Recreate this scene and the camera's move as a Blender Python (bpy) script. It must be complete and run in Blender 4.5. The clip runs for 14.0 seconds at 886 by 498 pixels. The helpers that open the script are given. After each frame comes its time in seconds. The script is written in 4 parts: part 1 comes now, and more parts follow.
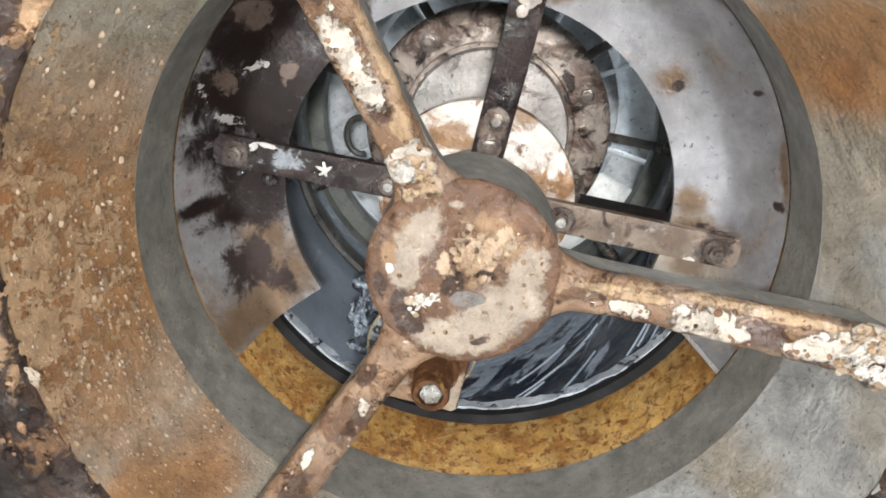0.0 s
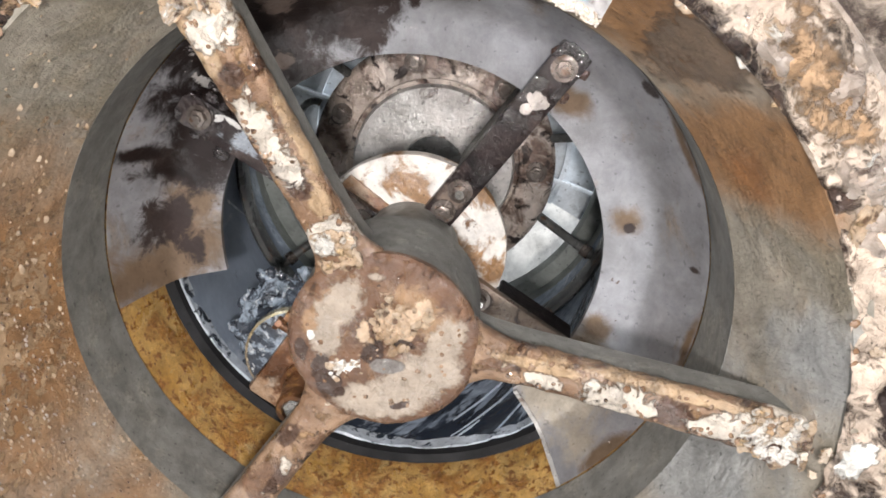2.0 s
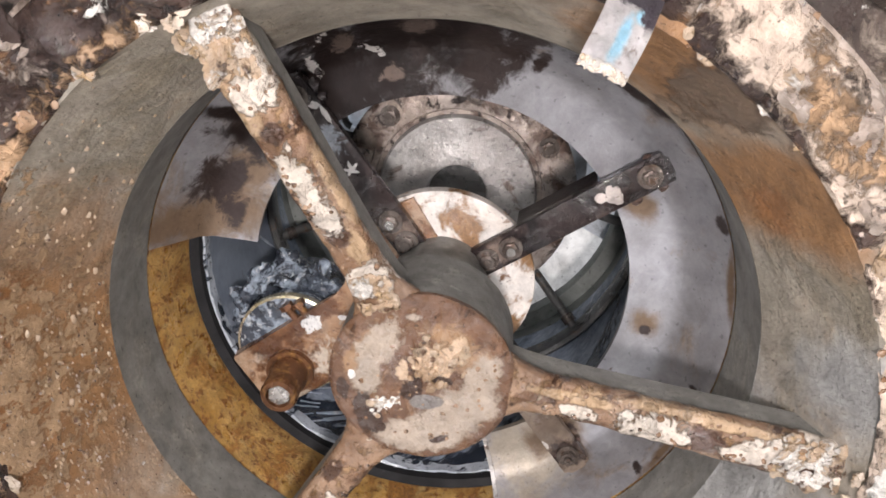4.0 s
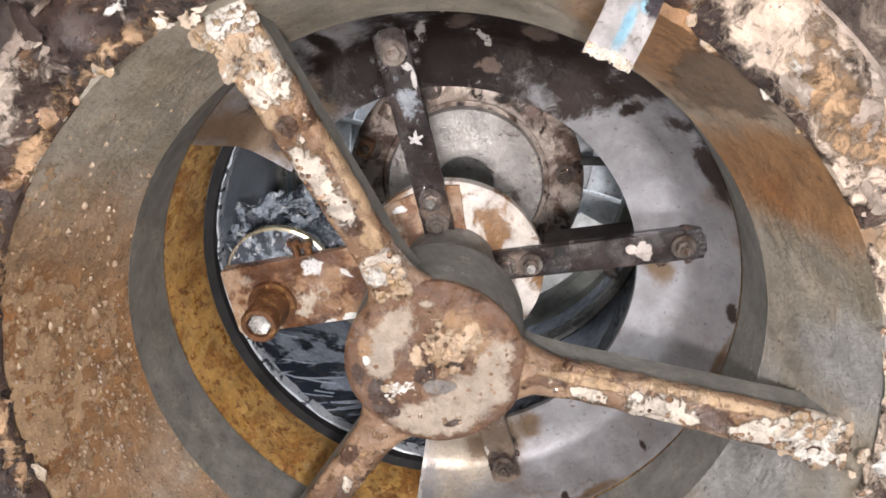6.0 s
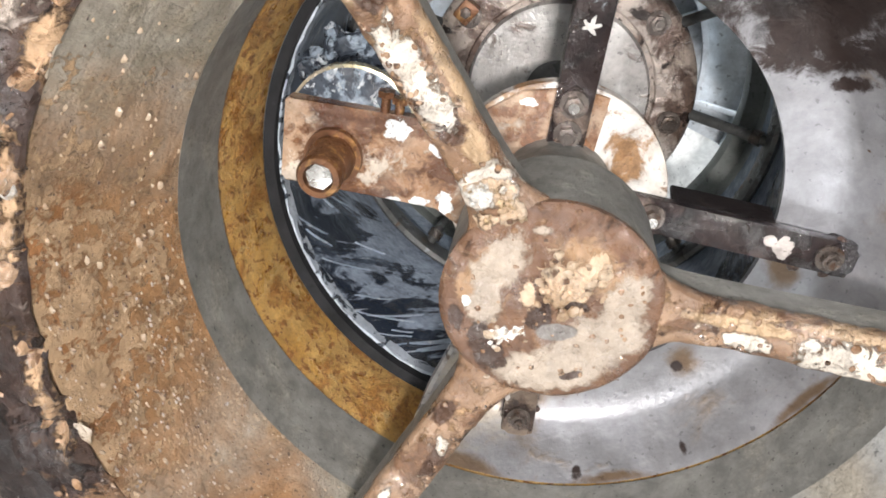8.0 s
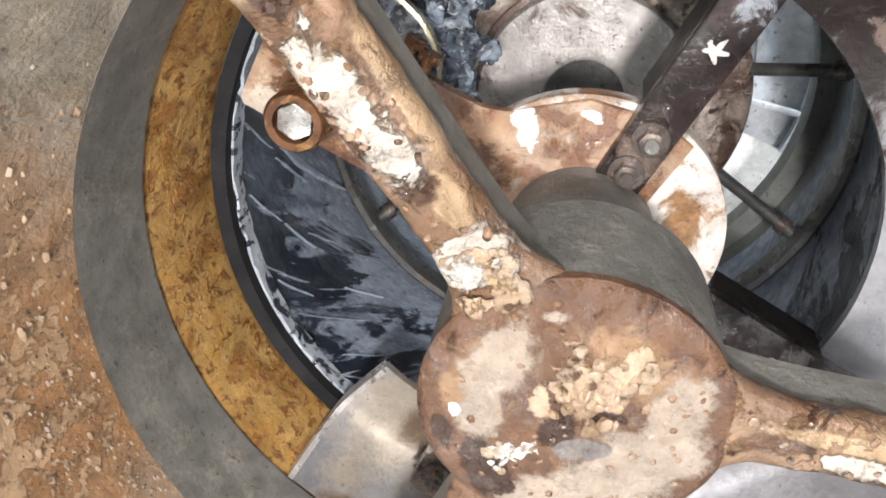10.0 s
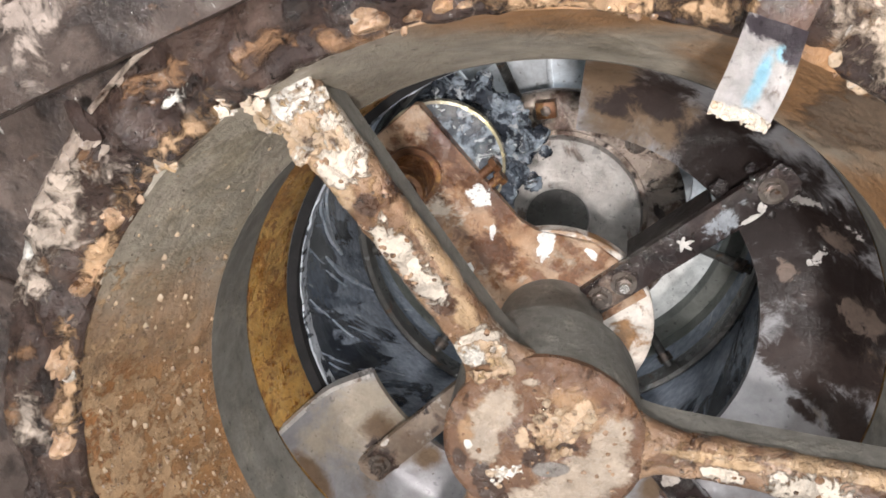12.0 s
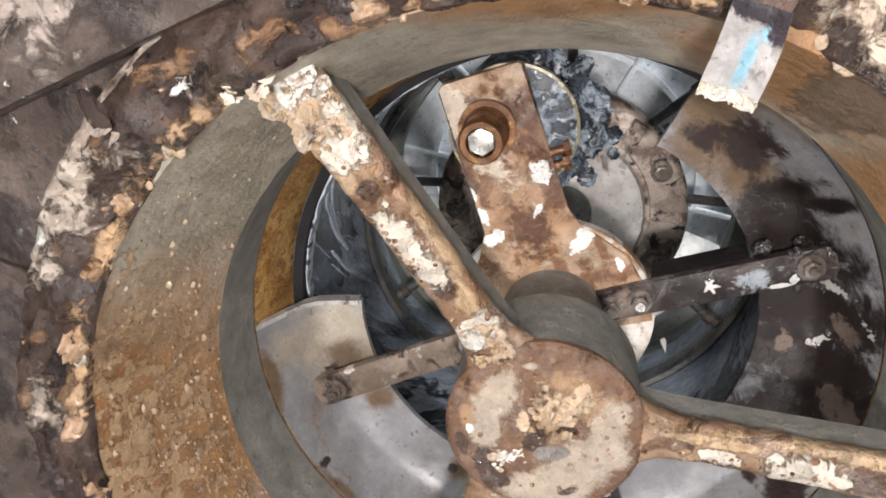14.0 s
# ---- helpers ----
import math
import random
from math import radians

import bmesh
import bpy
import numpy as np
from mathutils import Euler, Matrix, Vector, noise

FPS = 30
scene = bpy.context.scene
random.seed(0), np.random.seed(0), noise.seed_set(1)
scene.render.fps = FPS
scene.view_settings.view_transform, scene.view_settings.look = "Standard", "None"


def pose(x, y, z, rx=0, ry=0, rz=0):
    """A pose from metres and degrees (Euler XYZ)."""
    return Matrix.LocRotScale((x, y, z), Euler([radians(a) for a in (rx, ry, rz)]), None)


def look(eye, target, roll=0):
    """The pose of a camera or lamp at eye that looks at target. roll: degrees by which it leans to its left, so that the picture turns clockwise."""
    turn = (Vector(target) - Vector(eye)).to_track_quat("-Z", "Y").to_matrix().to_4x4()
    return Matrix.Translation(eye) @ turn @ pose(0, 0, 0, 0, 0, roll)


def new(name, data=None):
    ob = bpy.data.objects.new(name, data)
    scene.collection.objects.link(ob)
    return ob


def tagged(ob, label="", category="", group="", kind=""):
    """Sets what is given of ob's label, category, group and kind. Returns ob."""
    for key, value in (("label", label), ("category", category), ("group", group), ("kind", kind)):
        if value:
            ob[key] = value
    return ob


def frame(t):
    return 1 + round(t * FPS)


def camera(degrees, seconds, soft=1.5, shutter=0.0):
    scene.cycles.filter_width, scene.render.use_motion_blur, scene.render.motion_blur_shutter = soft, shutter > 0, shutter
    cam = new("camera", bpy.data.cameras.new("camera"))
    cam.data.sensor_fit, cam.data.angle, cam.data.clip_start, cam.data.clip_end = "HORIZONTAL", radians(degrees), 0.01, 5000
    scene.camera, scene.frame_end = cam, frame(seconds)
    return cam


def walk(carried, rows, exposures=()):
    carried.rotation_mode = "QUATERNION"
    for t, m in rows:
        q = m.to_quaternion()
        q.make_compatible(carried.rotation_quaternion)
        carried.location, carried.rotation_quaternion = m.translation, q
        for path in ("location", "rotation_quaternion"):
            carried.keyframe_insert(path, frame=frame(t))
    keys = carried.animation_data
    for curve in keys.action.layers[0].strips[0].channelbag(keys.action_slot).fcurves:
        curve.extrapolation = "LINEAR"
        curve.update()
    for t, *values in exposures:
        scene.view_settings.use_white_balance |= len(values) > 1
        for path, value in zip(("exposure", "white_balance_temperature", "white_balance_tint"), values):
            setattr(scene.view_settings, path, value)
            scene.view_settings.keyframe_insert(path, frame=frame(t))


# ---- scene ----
cam = camera(57.6, 14.0, soft=1.7)
# seconds, eye x y z in metres, turn x y z in degrees; the machine's axis is world z, its hub's top lies at z = 0
PATH = [
    (0.0, 0.0176, 0.2579, 0.5883, -21.55, 5.06, 4.21),
    (0.5, 0.0155, 0.2566, 0.5850, -22.49, 6.19, 6.48),
    (1.0, 0.0226, 0.2509, 0.5867, -22.17, 5.34, 7.56),
    (1.5, 0.0384, 0.2861, 0.5820, -22.44, 4.50, 7.42),
    (2.0, 0.0555, 0.3318, 0.5688, -22.71, 4.09, 6.06),
    (2.5, 0.0547, 0.3424, 0.5704, -22.53, 4.12, 5.86),
    (3.0, 0.0433, 0.3510, 0.5777, -22.51, 3.97, 5.23),
    (3.5, 0.0394, 0.3632, 0.5805, -22.43, 4.18, 4.47),
    (5.8, 0.0390, 0.3645, 0.5932, -22.26, 4.54, 2.87),
    (6.0, 0.0367, 0.3640, 0.5971, -22.80, 4.50, 2.84),
    (6.5, 0.0015, 0.3391, 0.5456, -19.99, 5.94, 1.54),
    (7.0, -0.0188, 0.3289, 0.5081, -20.95, 8.04, -0.22),
    (7.5, -0.0150, 0.2985, 0.4962, -25.82, 7.44, 0.67),
    (7.7, -0.0136, 0.2996, 0.4940, -26.96, 7.57, 0.79),
    (9.8, -0.0173, 0.2751, 0.3190, -30.03, 8.37, -0.62),
    (10.0, -0.0030, 0.2671, 0.3158, -28.86, 9.30, -2.13),
    (10.5, 0.0179, 0.3211, 0.3982, -27.70, 9.78, -3.16),
    (11.0, 0.0181, 0.3802, 0.5064, -26.47, 8.80, -2.40),
    (11.5, 0.0184, 0.3860, 0.5073, -24.05, 8.47, -2.76),
    (12.0, 0.0193, 0.3882, 0.5186, -23.27, 8.60, -2.87),
    (12.5, 0.0209, 0.3858, 0.5281, -23.10, 8.98, -3.41),
    (13.0, 0.0226, 0.3789, 0.5335, -23.12, 9.04, -3.50),
    (13.5, 0.0232, 0.3808, 0.5290, -22.90, 8.95, -3.38),
    (14.0, 0.0273, 0.3796, 0.5356, -22.89, 9.10, -3.31),
]
EXPOSURES = [(0.0, 0.17, 6480, 8), (1.5, 0.17, 6450, 9), (2.5, -0.02, 6550, 14), (3.5, -0.06, 6570, 16), (6.0, -0.01, 6650, 15), (7.0, 0.23, 6500, 12), (7.7, 0.40, 6450, 10), (10.0, 0.42, 6550, 12), (11.0, 0.22, 6600, 12), (12.0, 0.08, 6680, 12), (14.0, 0.07, 6680, 12)]
walk(cam, [(t, pose(*row)) for t, *row in PATH], exposures=EXPOSURES)

# ---- world and lamps ----
world = bpy.data.worlds.new("hall_air")
scene.world = world
world.use_nodes = True
world.node_tree.nodes["Background"].inputs[0].default_value = (0.93, 0.96, 1.0, 1)
world.node_tree.nodes["Background"].inputs[1].default_value = 0.16


# None of these lamps is in view; each is added to shape the light.
def unseen_lamp(x, y, z, size, watts, colour, aim=(0, 0.03, -0.2)):
    data = bpy.data.lights.new("unseen_light", "AREA")
    data.shape, data.size, data.size_y, data.energy, data.color = "RECTANGLE", size[0], size[1], watts, colour
    ob = new("unseen_light", data)
    ob.matrix_world = look((x, y, z), aim)
    return ob


# small still lamp above the camera path, added in place of a phone torch
unseen_lamp(0.07, 0.42, 1.10, (0.09, 0.08), 17.4, (1.0, 0.955, 0.925))
# broad unseen source, set at the mirror angle for sheen on flat tops
unseen_lamp(-0.25, -1.55, 1.80, (1.9, 0.7), 18, (0.97, 0.985, 1.0))
# fill added to lighten the sides of arms and hub that face north
unseen_lamp(0.15, 1.15, 1.45, (1.2, 0.35), 12, (0.98, 0.98, 1.0))
# added below deck level to brighten the casting and the pan
unseen_lamp(1.7, 0.5, -0.40, (1.0, 0.3), 52, (0.93, 0.97, 1.0), (0.1, 0, -0.66))
# weak unseen strip, added as fill from the west
unseen_lamp(-1.3, 0.6, 1.85, (1.2, 0.2), 9, (0.95, 0.98, 1.0))


# ---- materials ----
def node(nt, kind, **values):
    n = nt.nodes.new(kind)
    for k, v in values.items():
        n.inputs[k.replace("_", " ")].default_value = v
    return n


def noise_of(nt, co, scale, detail=6.0, rough=0.6, distortion=0.0, shift=0.0):
    n = nt.nodes.new("ShaderNodeTexNoise")
    n.noise_dimensions = "4D"
    n.inputs["W"].default_value = shift
    n.inputs["Scale"].default_value, n.inputs["Detail"].default_value = scale, detail
    n.inputs["Roughness"].default_value, n.inputs["Distortion"].default_value = rough, distortion
    nt.links.new(co, n.inputs["Vector"])
    return n.outputs["Fac"]


def step(nt, value, low, high):
    n = nt.nodes.new("ShaderNodeMapRange")
    n.interpolation_type = "SMOOTHSTEP"
    n.inputs["From Min"].default_value, n.inputs["From Max"].default_value = low, high
    nt.links.new(value, n.inputs["Value"])
    return n.outputs["Result"]


def maths(nt, op, a, b):
    n = nt.nodes.new("ShaderNodeMath")
    n.operation = op
    for i, v in enumerate((a, b)):
        if isinstance(v, (int, float)):
            n.inputs[i].default_value = v
        else:
            nt.links.new(v, n.inputs[i])
    return n.outputs[0]


def mixed(nt, fac, a, b):
    n = nt.nodes.new("ShaderNodeMix")
    n.data_type = "RGBA"
    nt.links.new(fac, n.inputs[0])
    for i, v in ((6, a), (7, b)):
        if isinstance(v, tuple):
            n.inputs[i].default_value = (*v, 1)
        else:
            nt.links.new(v, n.inputs[i])
    return n.outputs[2]


def ellipses(nt, co, spots, noise_scale, ragged, shift):
    """A mask of ragged patches: (x, y, half width, half length, turn in degrees), seen along z."""
    near = None
    for x, y, rx, ry, turn in spots:
        n = nt.nodes.new("ShaderNodeMapping")
        n.vector_type = "TEXTURE"
        n.inputs["Location"].default_value = (x, y, 0)
        n.inputs["Rotation"].default_value = (0, 0, radians(turn))
        n.inputs["Scale"].default_value = (rx, ry, 1)
        nt.links.new(co, n.inputs["Vector"])
        flat = nt.nodes.new("ShaderNodeVectorMath")
        flat.operation = "MULTIPLY"
        flat.inputs[1].default_value = (1, 1, 0)
        nt.links.new(n.outputs[0], flat.inputs[0])
        far = nt.nodes.new("ShaderNodeVectorMath")
        far.operation = "LENGTH"
        nt.links.new(flat.outputs[0], far.inputs[0])
        near = far.outputs["Value"] if near is None else maths(nt, "MINIMUM", near, far.outputs["Value"])
    rag = noise_of(nt, co, noise_scale, 9, 0.72, 0.9, shift)
    wide = noise_of(nt, co, noise_scale * 0.45, 3, 0.5, 0.3, shift + 2)
    near = maths(nt, "ADD", near, maths(nt, "MULTIPLY", maths(nt, "SUBTRACT", rag, 0.5), 3.2 * ragged))
    near = maths(nt, "ADD", near, maths(nt, "MULTIPLY", maths(nt, "SUBTRACT", wide, 0.5), 2.4 * ragged))
    return near


def surface(name, ground, layers, metal=0.0, rough=(0.3, 0.6), bump=0.4, grain=220.0, shift=0.0, lean=None, coat=0.0, patches=(), mottle=0.38, spec=0.5, twist=0.0):
    """A worn surface: a ground of two colours, and over it layers of (colour, scale, low, high, distortion), each a mask of
    stains, chips or spots with its own relief. lean: (axis, per metre), by which the first layer gathers to one side."""
    m = bpy.data.materials.new(name)
    m.use_nodes = True
    nt = m.node_tree
    bsdf = nt.nodes["Principled BSDF"]
    co = nt.nodes.new("ShaderNodeTexCoord").outputs["Object"]
    if twist:                                 # marks that wind round z as they run down, in radians per metre
        depth = nt.nodes.new("ShaderNodeSeparateXYZ")
        nt.links.new(co, depth.inputs[0])
        wind = nt.nodes.new("ShaderNodeVectorRotate")
        wind.rotation_type = "Z_AXIS"
        nt.links.new(co, wind.inputs["Vector"])
        nt.links.new(maths(nt, "MULTIPLY", depth.outputs[2], twist), wind.inputs["Angle"])
        co = wind.outputs[0]
    fine = noise_of(nt, co, grain, 5, 0.65, 0, shift)
    wide = noise_of(nt, co, grain / 14, 7, 0.6, 0.6, shift + 3)
    colour = mixed(nt, step(nt, wide, 0.36, 0.64), ground[0], ground[1])
    height = maths(nt, "MULTIPLY", fine, 0.35)
    for i, (tone, scale, low, high, distortion, *stretch) in enumerate(layers):
        at = co
        if stretch:                           # runs: longer along z
            squash = nt.nodes.new("ShaderNodeVectorMath")
            squash.operation = "MULTIPLY"
            squash.inputs[1].default_value = (1, 1, stretch[0])
            nt.links.new(co, squash.inputs[0])
            at = squash.outputs[0]
        mask = noise_of(nt, at, scale, 7, 0.62, distortion, shift + 11 * (i + 1))
        if lean and i == 0:
            sep = nt.nodes.new("ShaderNodeSeparateXYZ")
            nt.links.new(co, sep.inputs[0])
            mask = maths(nt, "ADD", mask, maths(nt, "MULTIPLY", sep.outputs[lean[0]], lean[1]))
        mask = step(nt, mask, low, high)
        tint = mixed(nt, step(nt, fine, 0.35, 0.7), tuple(c * 0.72 for c in tone), tuple(min(c * 1.15, 0.9) for c in tone))
        colour = mixed(nt, mask, colour, tint)
        height = maths(nt, "ADD", height, maths(nt, "MULTIPLY", mask, 0.30))
    for i, (tone, spots, scale, ragged, edge, lift) in enumerate(patches):
        near = ellipses(nt, co, spots, scale, ragged, shift + 40 + 5 * i)
        mask = maths(nt, "SUBTRACT", 1.0, step(nt, near, 1.0 - edge, 1.0))
        tint = mixed(nt, step(nt, wide, 0.3, 0.7), tuple(c * 0.78 for c in tone), tuple(min(c * 1.18, 0.9) for c in tone))
        tint = mixed(nt, step(nt, fine, 0.3, 0.7), tint, tuple(min(c * 1.05, 0.9) for c in tone))
        colour = mixed(nt, mask, colour, tint)
        height = maths(nt, "ADD", height, maths(nt, "MULTIPLY", mask, lift))
    # mottling and fine specks over everything
    tone = nt.nodes.new("ShaderNodeMapRange")
    for key, value in (("From Min", 0.32), ("From Max", 0.68), ("To Min", 1.0 - mottle), ("To Max", 1.0 + 0.75 * mottle)):
        tone.inputs[key].default_value = value
    nt.links.new(noise_of(nt, co, grain / 5.5, 8, 0.7, 0.4, shift + 71), tone.inputs["Value"])
    speck = step(nt, noise_of(nt, co, grain * 0.8, 2, 0.5, 0.0, shift + 77), 0.64, 0.70)
    shade = maths(nt, "MULTIPLY", tone.outputs[0], maths(nt, "SUBTRACT", 1.0, maths(nt, "MULTIPLY", speck, 1.3 * mottle)))
    over = nt.nodes.new("ShaderNodeMix")
    over.data_type, over.blend_type = "RGBA", "MULTIPLY"
    over.inputs[0].default_value = 1.0
    nt.links.new(colour, over.inputs[6])
    nt.links.new(shade, over.inputs[7])
    colour = over.outputs[2]
    height = maths(nt, "ADD", height, maths(nt, "MULTIPLY", tone.outputs[0], 0.25))
    nt.links.new(colour, bsdf.inputs["Base Color"])
    gloss = nt.nodes.new("ShaderNodeMapRange")
    gloss.inputs["From Min"].default_value, gloss.inputs["From Max"].default_value = 0.35, 0.65
    gloss.inputs["To Min"].default_value, gloss.inputs["To Max"].default_value = rough
    nt.links.new(noise_of(nt, co, grain / 8, 4, 0.6, 0.3, shift + 7), gloss.inputs["Value"])
    nt.links.new(gloss.outputs[0], bsdf.inputs["Roughness"])
    bsdf.inputs["Metallic"].default_value = metal
    bsdf.inputs["Specular IOR Level"].default_value = spec
    if coat:                                  # a wet film in patches, with a sharper relief than the ground
        wet = maths(nt, "MULTIPLY", step(nt, noise_of(nt, co, grain / 9, 5, 0.65, 0.5, shift + 91), 0.46, 0.60), min(1.0, 1.5 * coat))
        nt.links.new(wet, bsdf.inputs["Coat Weight"])
        bsdf.inputs["Coat Roughness"].default_value = 0.05
        bsdf.inputs["Coat IOR"].default_value = 2.1
        film = nt.nodes.new("ShaderNodeBump")
        film.inputs["Strength"].default_value, film.inputs["Distance"].default_value = 1.0, 0.006
        nt.links.new(noise_of(nt, co, grain * 0.5, 4, 0.6, 0.3, shift + 95), film.inputs["Height"])
        nt.links.new(film.outputs[0], bsdf.inputs["Coat Normal"])
    b = nt.nodes.new("ShaderNodeBump")
    b.inputs["Strength"].default_value, b.inputs["Distance"].default_value = min(1.0, bump * 1.15), 0.005
    nt.links.new(height, b.inputs["Height"])
    nt.links.new(b.outputs[0], bsdf.inputs["Normal"])
    return m


def P2(r, a):
    return r * math.cos(radians(a)), r * math.sin(radians(a))


WHITE, CREAM, TAN = (0.78, 0.75, 0.70), (0.55, 0.43, 0.32), (0.40, 0.26, 0.15)
BROWN, BLACK = (0.12, 0.062, 0.035), (0.022, 0.015, 0.013)

M_ARM = surface("crusted_arm", ((0.20, 0.115, 0.066), (0.31, 0.20, 0.128)), [((0.15, 0.078, 0.042), 30, 0.50, 0.60, 0.7), ((0.36, 0.225, 0.12), 70, 0.56, 0.63, 0.5), ((0.07, 0.036, 0.022), 42, 0.58, 0.64, 0.9), ((0.50, 0.40, 0.30), 85, 0.63, 0.67, 0.9)], rough=(0.14, 0.48), bump=0.8, grain=260, shift=2.0, coat=0.6, mottle=0.3, patches=[
    # tan crust; the two long strips near 1 degree paint an arm edge's highlight
    ((0.42, 0.29, 0.175), [(*P2(0.30, 117), 0.030, 0.022, 28), (*P2(0.265, 121), 0.012, 0.028, 28), (*P2(0.135, 115), 0.010, 0.022, 28), (*P2(0.19, 113), 0.006, 0.045, 28), (*P2(0.13, 1), 0.05, 0.006, -2), (*P2(0.24, 1.5), 0.10, 0.005, -2), (*P2(0.31, -2), 0.022, 0.014, 0)], 60, 0.5, 0.35, 0.2),
    ((0.082, 0.044, 0.028), [(*P2(0.150, 118), 0.011, 0.017, 28), (*P2(0.240, 118), 0.010, 0.010, 28), (0.232, -0.010, 0.017, 0.012, 0), (0.137, -0.012, 0.014, 0.006, 0), (0.300, -0.016, 0.02, 0.005, 0), (*P2(0.25, 238), 0.012, 0.03, -32), (*P2(0.16, 240), 0.008, 0.025, -32), (*P2(0.12, 234), 0.008, 0.014, -32)], 55, 0.6, 0.3, -0.1),
    ((0.60, 0.53, 0.45), [(*P2(0.296, 115.8), 0.012, 0.034, 28), (*P2(0.275, 118), 0.014, 0.016, 28), (*P2(0.198, 119.5), 0.012, 0.034, 30), (*P2(0.166, 118.5), 0.012, 0.020, 24), (*P2(0.100, 118), 0.021, 0.018, 28), (0.192, -0.010, 0.030, 0.017, 0), (0.274, -0.012, 0.030, 0.014, 4), (0.322, 0.003, 0.018, 0.017, 0), (0.133, -0.010, 0.018, 0.007, 0), (0.212, -0.013, 0.012, 0.010, 0), (*P2(0.145, 240), 0.005, 0.009, 0), (*P2(0.21, 236), 0.005, 0.012, -30), (*P2(0.27, 239), 0.006, 0.010, 0)], 85, 0.85, 0.20, 0.55)])
M_WEB = surface("grey_cast_web", ((0.24, 0.238, 0.22), (0.185, 0.182, 0.168)), [((0.30, 0.29, 0.26), 40, 0.53, 0.68, 0.3), (BROWN, 90, 0.64, 0.72, 0)], rough=(0.35, 0.65), bump=0.4, grain=300, shift=5.0)
M_HUB = surface("crusted_hub", ((0.165, 0.088, 0.05), (0.105, 0.055, 0.034)), [((0.25, 0.15, 0.09), 60, 0.54, 0.64, 0.6), ((0.06, 0.032, 0.02), 46, 0.58, 0.66, 0.6), ((0.38, 0.28, 0.20), 120, 0.64, 0.69, 0.5)], rough=(0.14, 0.45), bump=0.6, grain=420, shift=8.4, coat=0.6, mottle=0.22, patches=[
    ((0.30, 0.185, 0.105), [(0.025, 0.040, 0.032, 0.016, -35), (0.045, 0.022, 0.018, 0.016, 0), (-0.055, 0.02, 0.010, 0.03, -25)], 60, 0.6, 0.5, 0.1),
    ((0.36, 0.295, 0.235), [(0.034, -0.027, 0.050, 0.026, 40), (0.053, 0.008, 0.017, 0.028, -8), (-0.006, -0.056, 0.040, 0.017, -6), (0.020, -0.046, 0.038, 0.023, 15), (-0.036, 0.033, 0.017, 0.038, -35), (-0.046, 0.002, 0.013, 0.022, -15), (-0.010, 0.060, 0.010, 0.006, 0)], 48, 0.62, 0.34, 0.25),
    ((0.54, 0.39, 0.265), [(0.008, 0.022, 0.024, 0.020, 20), (-0.016, 0.010, 0.008, 0.012, 0), (0.03, 0.034, 0.012, 0.010, 0)], 110, 0.8, 0.25, 0.4),
    ((0.055, 0.032, 0.023), [(-0.006, -0.008, 0.010, 0.013, 0), (-0.042, -0.044, 0.015, 0.013, -40), (-0.050, -0.028, 0.008, 0.016, -15), (0.020, -0.056, 0.010, 0.004, 20), (0.016, 0.002, 0.012, 0.006, 20), (-0.066, -0.014, 0.005, 0.014, 12)], 100, 0.6, 0.2, -0.25),
    ((0.20, 0.18, 0.165), [(0.006, -0.020, 0.015, 0.008, 10)], 60, 0.2, 0.15, -0.3),
    (WHITE, [(-0.030, -0.024, 0.013, 0.007, 10), (-0.040, -0.034, 0.004, 0.003, 0), (-0.059, 0.000, 0.003, 0.004, 0)], 150, 0.8, 0.12, 0.4)])
M_CRUST = surface("pale_crust", ((0.50, 0.40, 0.30), (0.38, 0.26, 0.16)), [((0.72, 0.68, 0.62), 40, 0.49, 0.56, 0.6), (BROWN, 75, 0.56, 0.64, 0.5), ((0.55, 0.38, 0.21), 90, 0.56, 0.62, 0.5)], rough=(0.15, 0.5), bump=0.9, grain=320, shift=1.0, coat=0.6)
M_TANCRUST = surface("wet_tan_crust", ((0.36, 0.21, 0.115), (0.46, 0.31, 0.20)), [((0.17, 0.085, 0.042), 40, 0.52, 0.60, 0.6), ((0.60, 0.50, 0.40), 55, 0.60, 0.66, 0.6)], rough=(0.12, 0.4), bump=0.8, grain=280, shift=61.0, coat=0.5)
M_HEAP = surface("pale_paste", ((0.44, 0.375, 0.325), (0.32, 0.255, 0.21)), [((0.13, 0.085, 0.065), 30, 0.56, 0.64, 0.7), ((0.68, 0.64, 0.60), 55, 0.61, 0.66, 0.7)], rough=(0.12, 0.4), bump=0.8, grain=240, shift=63.0, coat=0.5)
M_SOOT = surface("dark_crust", ((0.10, 0.06, 0.045), (0.045, 0.028, 0.024)), [(TAN, 28, 0.55, 0.62, 0.8), (WHITE, 60, 0.63, 0.67, 0.8)], rough=(0.12, 0.45), bump=0.9, grain=240, shift=4.0, coat=0.3)
M_GREASE = surface("black_grease", ((0.012, 0.010, 0.012), (0.028, 0.022, 0.022)), [((0.55, 0.55, 0.57), 75, 0.62, 0.66, 0.8), ((0.08, 0.055, 0.048), 40, 0.58, 0.66, 0.6)], rough=(0.08, 0.3), bump=0.7, grain=240, shift=65.0, coat=0.4)
